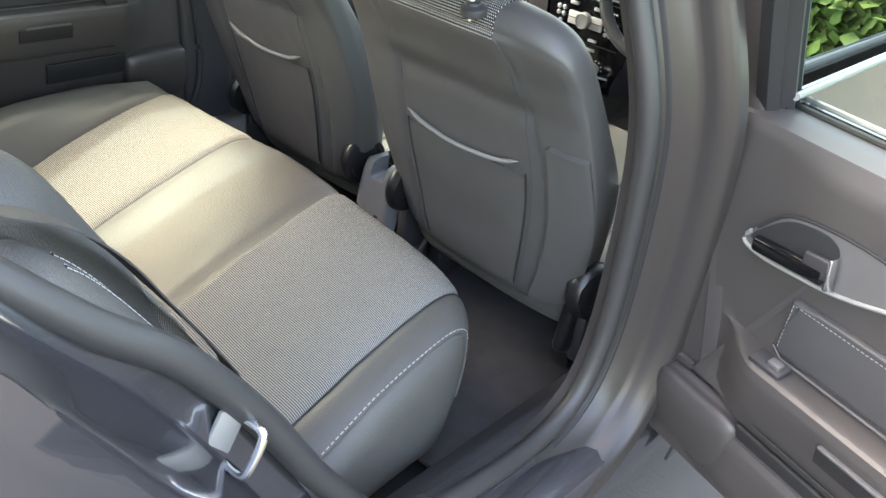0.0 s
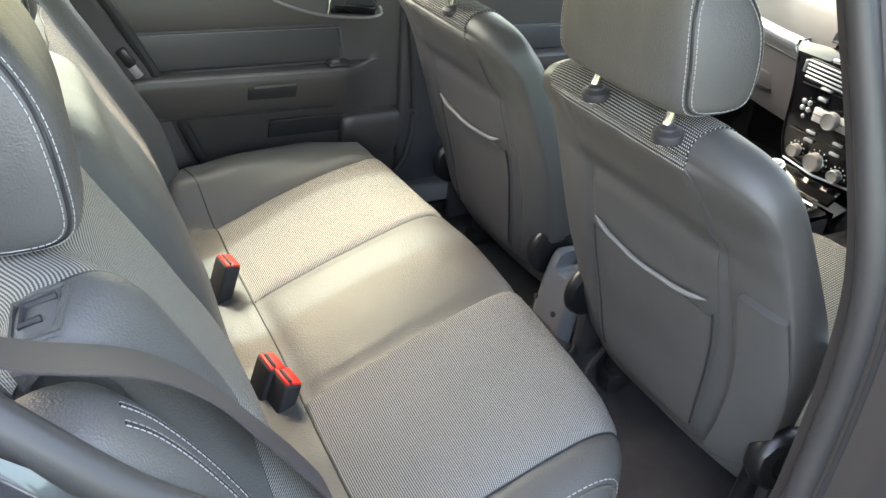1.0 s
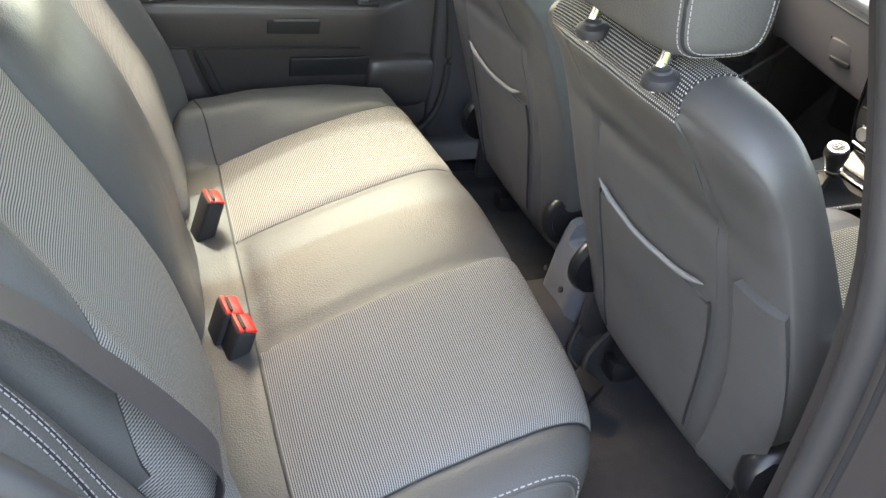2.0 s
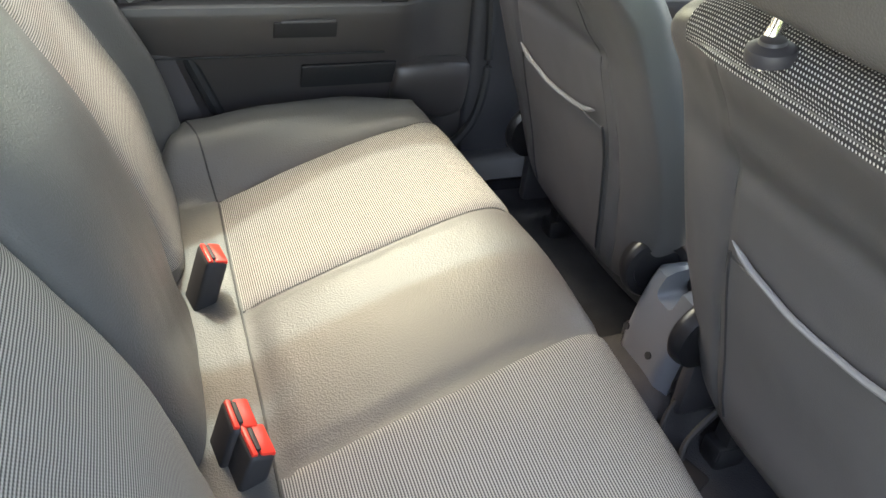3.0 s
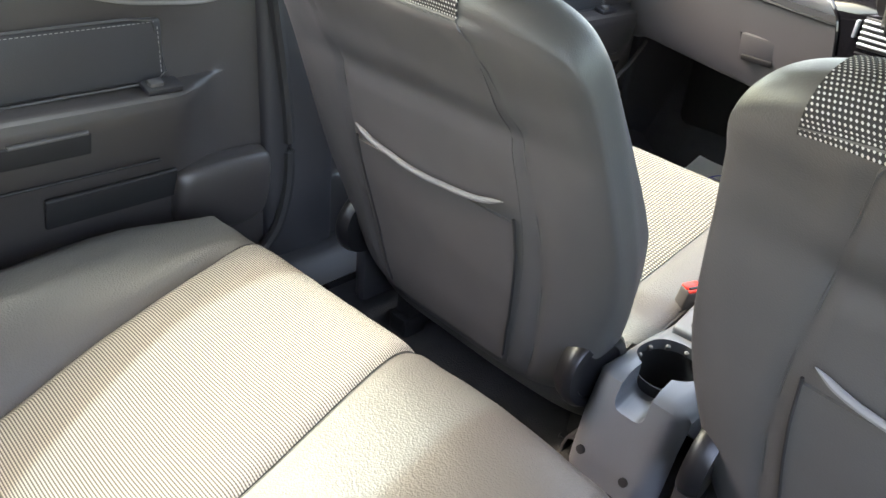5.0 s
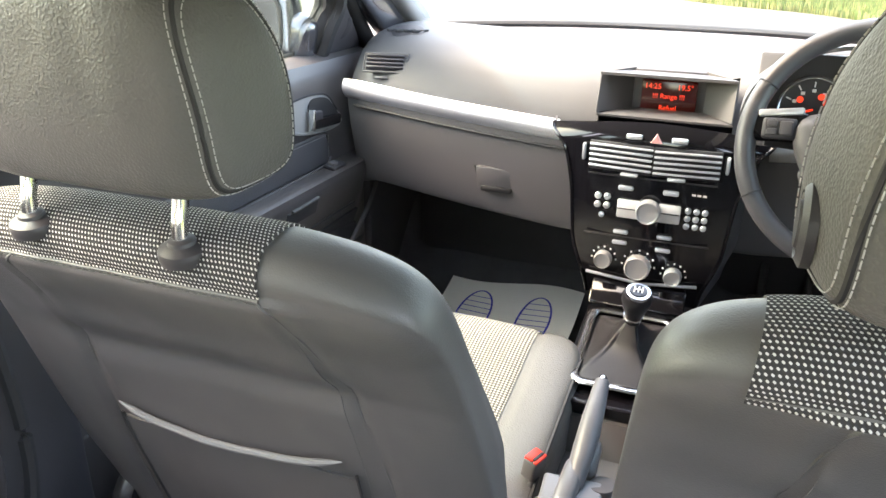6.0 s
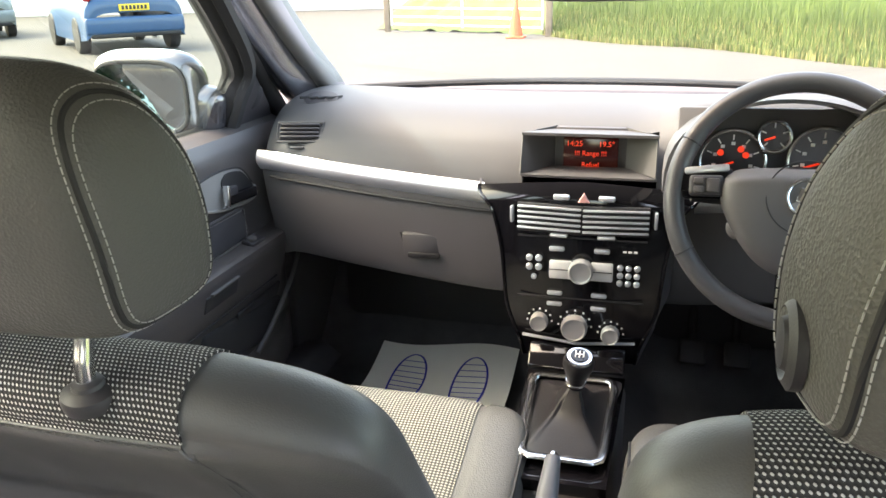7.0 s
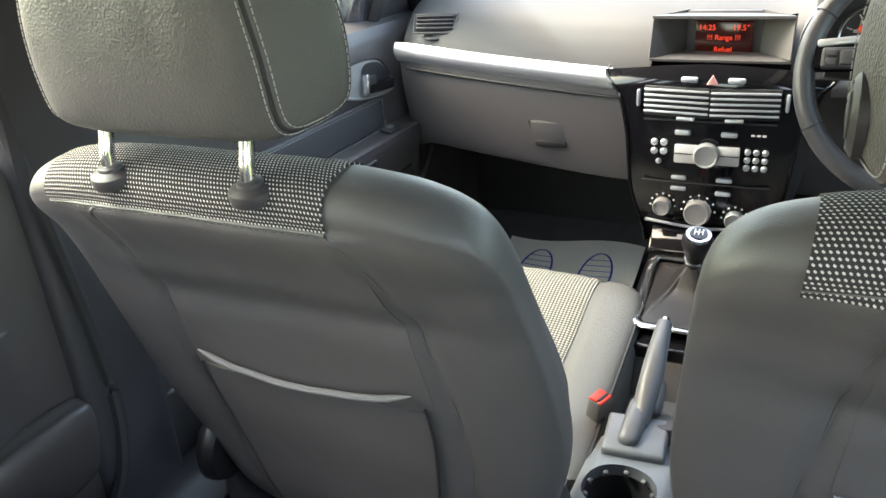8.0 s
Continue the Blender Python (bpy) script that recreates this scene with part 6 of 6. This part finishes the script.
def parked_car(name, label, paint, at, heading):
    """A hatchback parked in the yard; its tail towards -y of its own frame."""
    c = thing(name, label, "car", "parked cars")
    c.matrix_world = Matrix.Translation(at) @ Matrix.Rotation(radians(heading), 4, "Z")
    body_rows = [(-2.02, 0.70, 0.42, 0.72), (-2.0, 0.82, 0.30, 0.95), (-1.85, 0.87, 0.26, 1.0), (-1.0, 0.89, 0.22, 1.0), (0.0, 0.89, 0.22, 0.98), (0.9, 0.88, 0.22, 0.94), (1.6, 0.86, 0.24, 0.86), (1.95, 0.80, 0.30, 0.72), (2.05, 0.66, 0.40, 0.60)]
    rings = [[Vector((x, y, z)) for x, z in car_section(h, lo, hi, 20, 5.0)] for y, h, lo, hi in body_rows]
    part("body", solid(grid(lambda i, j: catmull([r[min(20, round(j * 20))] for r in rings], i), 40, 20), 0.01), paint, c, "glossy painted body")
    roof_rows = [(-1.98, 0.74, 0.95, 0.98), (-1.85, 0.72, 0.95, 1.28), (-1.62, 0.66, 0.95, 1.50), (-0.8, 0.64, 0.95, 1.57), (-0.1, 0.63, 0.95, 1.54), (0.5, 0.66, 0.95, 1.25), (1.0, 0.72, 0.93, 0.96)]
    rr = [[Vector((x, y, z)) for x, z in car_section(h, lo, hi, 20, 5.0)] for y, h, lo, hi in roof_rows]
    part("cabin", solid(grid(lambda i, j: catmull([r[min(20, round(j * 20))] for r in rr], i), 30, 20), 0.01), paint, c)
    part("rear_screen", solid(grid(lambda i, j: Vector(((i - 0.5) * (1.16 - 0.14 * j), -1.99 + 0.28 * j, 1.02 + 0.36 * j)), 8, 8), 0.006), DARK_GLASS, c, "dark rear screen")
    for s in (-1, 1):
        part("side_window", solid(grid(lambda i, j, s=s: Vector((s * (0.755 - 0.10 * j), -1.55 + (1.9 - 0.35 * j) * i, 1.02 + 0.36 * j)), 8, 4), 0.006), DARK_GLASS, c)
        lamp = part("tail_lamp", box((0.12, 0.10, 0.42), (s * 0.76, -1.92, 1.12), 0.03, (-18, 0, 0), 3), LAMP_RED, c, "red tail lamp")
        part("reflector", box((0.22, 0.02, 0.035), (s * 0.55, -2.045, 0.50), 0.008), LAMP_RED, c, "red bumper reflector")
    part("rear_bumper", box((1.72, 0.16, 0.30), (0, -1.98, 0.50), 0.06, segs=4), paint, c, "painted rear bumper")
    part("bumper_lip", box((1.56, 0.14, 0.14), (0, -1.97, 0.36), 0.04, segs=3), RUBBER, c, "black lower bumper")
    plate = part("number_plate", box((0.52, 0.012, 0.115), (0, -2.035, 0.80), 0.004), PLATE, c, "yellow rear plate")
    for k in range(7):
        part("plate_bar", box((0.045, 0.004, 0.07), (-0.195 + 0.065 * k, -2.043, 0.80), 0.001), RUBBER, plate)
    for sx in (-1, 1):
        for y in (-1.25, 1.30):
            w = part("wheel", lathe([(0.20, 0.0), (0.31, 0.01), (0.32, 0.05), (0.32, 0.17), (0.30, 0.20), (0.20, 0.205)], (sx * 0.70, y, 0.32), (sx, 0, 0), 32), RUBBER, c, "black tyre")
            part("wheel_rim", lathe([(0.20, 0.17), (0.19, 0.19), (0.05, 0.18), (0.001, 0.19)], (sx * 0.70, y, 0.32), (sx, 0, 0), 24), SILVER_PAINT, w)
    part("exhaust", tube([(0.35, -1.7, 0.27), (0.35, -2.0, 0.26)], 0.03, 10), CHROME, c)
    return c


parked_car("blue_hatchback", "bright blue hatchback parked in the yard, seen from behind", BLUE_PAINT, (-10.45, 13.6, 0), 49)
parked_car("silver_hatchback", "silver car parked beyond the blue one", SILVER_PAINT, (-16.6, 16.2, 0), 50)

# field gate of galvanised bars
gate = thing("field_gate", "galvanised steel field gate of seven bars", "gate")
G0, G1 = Vector((-5.75, 17.1, 0)), Vector((-2.15, 15.75, 0))
gd = (G1 - G0).normalized()
for k in range(7):
    z = 0.16 + 0.16 * k + 0.008 * k * k
    part("bar", tube([G0 + Vector((0, 0, z)), G1 + Vector((0, 0, z))], 0.022, 8), GALV, gate)
for t in (0.0, 0.5, 1.0):
    p = G0.lerp(G1, t)
    part("stile", tube([p + Vector((0, 0, 0.12)), p + Vector((0, 0, 1.55))], 0.026, 8), GALV, gate)
for p in (G0 - gd * 0.12, G1 + gd * 0.14):
    post = thing("gate_post", "weathered wooden gate post beside the gate", "post", "gate posts", at=p)
    part("shaft", box((0.13, 0.13, 1.6), (0, 0, 0.8), 0.015), POSTWOOD, post)
for x, y in ((-9.4, 16.6), (-16.5, 17.6), (-13.0, 19.5)):
    post = thing("fence_post", "grey steel post at the edge of the yard", "post", "fence posts", at=(x, y, 0))
    part("shaft", box((0.10, 0.10, 2.4), (0, 0, 1.2), 0.01), GALV, post)

cone = thing("traffic_cone", "orange plastic traffic cone standing by the gate", "traffic cone", at=(-2.62, 15.35, 0))
part("base", box((0.36, 0.36, 0.04), (0, 0, 0.02), 0.015), ORANGE, cone)
part("cone_body", lathe([(0.14, 0.04), (0.10, 0.30), (0.075, 0.45), (0.03, 0.72), (0.02, 0.74)], (0, 0, 0), (0, 0, 1), 24), ORANGE, cone, "faded orange cone")

# rough grass bank
def bank_edge(x):
    """Front edge of the grass at x: nearer on the right."""
    return 15.6 - 0.95 * (x + 2.0) + 0.25 * math.sin(x * 1.7)


rng = random.Random(5)


def grass_field(name, label, count, tall, wide, deep, tone):
    verts, faces = [], []
    for _ in range(count):
        x = -2.2 + wide * rng.random()
        d = deep * rng.random() ** 1.5
        y = bank_edge(min(x, 6)) + d + 0.2 * rng.random()
        z = 0.05 + 0.28 * min(1.0, d / 2.0)
        h = tall * (0.25 + 0.75 * min(1, d / 1.2)) * (0.5 + rng.random())
        a, w = rng.random() * 6.28, 0.003 + 0.005 * rng.random()
        lx, ly = 0.25 * h * (rng.random() - 0.5), 0.25 * h * (rng.random() - 0.5)
        dx, dy = w * math.cos(a), w * math.sin(a)
        k = len(verts)
        verts += [(x - dx, y - dy, 0), (x + dx, y + dy, 0), (x + dx * 0.7 + lx * 0.4, y + dy * 0.7 + ly * 0.4, z + h * 0.6), (x - dx * 0.7 + lx * 0.4, y - dy * 0.7 + ly * 0.4, z + h * 0.6), (x + lx, y + ly, z + h)]
        faces += [(k, k + 1, k + 2, k + 3), (k + 3, k + 2, k + 4)]
    me = bpy.data.meshes.new(name)
    me.from_pydata(verts, [], faces)
    me.materials.append(tone)
    ob = new(name, me)
    return tagged(ob, label, "grass", kind="stuff")


grass_field("long_grass", "long bright green grass on the bank", 90000, 0.30, 16.0, 7.0, GRASSM)
grass_field("dry_grass", "short yellowing grass at the edge of the tarmac", 26000, 0.16, 14.0, 1.6, DRY_GRASS)
bank = new("grass_bank", bpy.data.meshes.new("grass_bank"))
finish(bank, grid(lambda i, j: Vector((-2.3 + 40 * i, bank_edge(min(-2.3 + 40 * i, 6)) + 0.3 + 30 * j, 0.01 + 0.5 * min(1, j * 8) + 0.06 * noise.noise((i * 40, j * 30, 0)))), 60, 40), GRASSM)
tagged(bank, "low earth bank under the grass", "bank", kind="structure")
meadow = new("meadow", bpy.data.meshes.new("meadow"))
finish(meadow, grid(lambda i, j: Vector((-6.3 + 4.5 * i + 2.0 * j, 17.6 - 1.6 * i + 22 * j, 0.01 + 1.6 * min(1, j * 4) + 0.12 * noise.noise((i * 14, j * 30, 5)))), 40, 40), GRASSM)
tagged(meadow, "green meadow rising behind the field gate", "meadow", kind="structure")
verge = new("grass_verge", bpy.data.meshes.new("grass_verge"))
finish(verge, grid(lambda i, j: Vector((4.0 + 5.5 * i + 0.15 * noise.noise((j * 20, 0, 1)), -8 + 16 * j, 0.015 + 0.15 * min(1, i * 4))), 20, 40), GRASSM)
tagged(verge, "mown grass verge beside the yard", "verge", kind="structure")
wall = new("yard_wall", bpy.data.meshes.new("yard_wall"))
finish(wall, box((26, 0.2, 3.2), (-17, 26, 1.6), 0.02, (0, 0, 12)), WHITE_WALL)
tagged(wall, "pale rendered wall behind the parked cars", "wall", kind="structure")
hedge = new("far_field", bpy.data.meshes.new("far_field"))
finish(hedge, grid(lambda i, j: Vector((-60 + 120 * i, 45 + 6 * j, 0.02 + 2.5 * j + 0.8 * noise.noise((i * 30, j * 3, 2)))), 60, 6), GRASSM)
tagged(hedge, "distant green field edge", "backdrop", kind="structure")


# bushy tree behind the car, seen in the wing mirror
def leafy_tree(at, height, spread, seed):
    r = random.Random(seed)
    t = thing("tree", "leafy green tree at the edge of the yard", "tree", "trees", at=at)
    limbs = [tube(curve([(0, 0, 0), (0.08, 0.02, height * 0.3), (0.0, 0.1, height * 0.62)], 8), lambda k: 0.16 * (1 - 0.6 * k), 8)]
    tips = []
    for k in range(9):
        a, q = r.random() * 6.28, 0.3 + 0.35 * r.random()
        end = Vector((spread * 0.7 * math.cos(a), spread * 0.7 * math.sin(a), height * (q + 0.3)))
        limbs.append(tube([(0.03, 0.03, height * q), end * 0.5 + Vector((0, 0, height * q * 0.5)), end], lambda k_: 0.06 * (1 - 0.7 * k_), 6))
        tips.append(end)
    part("trunk", join(*limbs), POSTWOOD, t, "brown bark")
    verts, faces = [], []
    for _ in range(7000):
        c = r.choice(tips) + Vector((r.gauss(0, 0.5), r.gauss(0, 0.5), r.gauss(0, 0.45))) * spread * 0.35
        d = Vector((r.gauss(0, 1), r.gauss(0, 1), r.gauss(0, 1))).normalized() * 0.09
        e = d.orthogonal() * 0.6
        k = len(verts)
        verts += [c - d, c + e, c + d, c - e]
        faces.append((k, k + 1, k + 2, k + 3))
    me = bpy.data.meshes.new("crown")
    me.from_pydata(verts, [], faces)
    me.materials.append(LEAF)
    ob = new("crown", me)
    ob.parent = t
    return t


leafy_tree((-6.5, -9.5, 0), 3.6, 2.4, 3)
leafy_tree((-10.5, -12.0, 0), 4.2, 2.8, 4)


def hedge_row(name, label, x0, y0, x1, y1, height, count, seed, leaf=0.13):
    """A rough hedge of loose leaves along a line."""
    r = random.Random(seed)
    verts, faces = [], []
    a, b = Vector((x0, y0, 0)), Vector((x1, y1, 0))
    for _ in range(count):
        t = r.random()
        c = a.lerp(b, t) + Vector((r.gauss(0, 0.45), r.gauss(0, 0.45), 0))
        c.z = height * (0.75 + 0.3 * noise.noise((t * 14, seed, 0))) * r.random() ** 0.7
        d = Vector((r.gauss(0, 1), r.gauss(0, 1), r.gauss(0, 1))).normalized() * leaf
        e = d.orthogonal() * 0.6
        k = len(verts)
        verts += [c - d, c + e, c + d, c - e]
        faces.append((k, k + 1, k + 2, k + 3))
    me = bpy.data.meshes.new(name)
    me.from_pydata(verts, [], faces)
    me.materials.append(LEAF)
    return tagged(new(name, me), label, "hedge", kind="stuff")


# added out of view so the front door glass reflects green
hedge_row("tree_line", "unseen line of leafy trees added so the door glass reflects green", 1.0, 34.0, 26.0, 24.0, 8.0, 16000, 5, 0.4)
# no hedge known here; added to put green reflections in paint and glass
hedge_row("tall_hedge", "rough green hedge added to put green reflections in the door paint", 9.0, -9.0, 8.0, 7.0, 1.8, 70000, 11, 0.055)
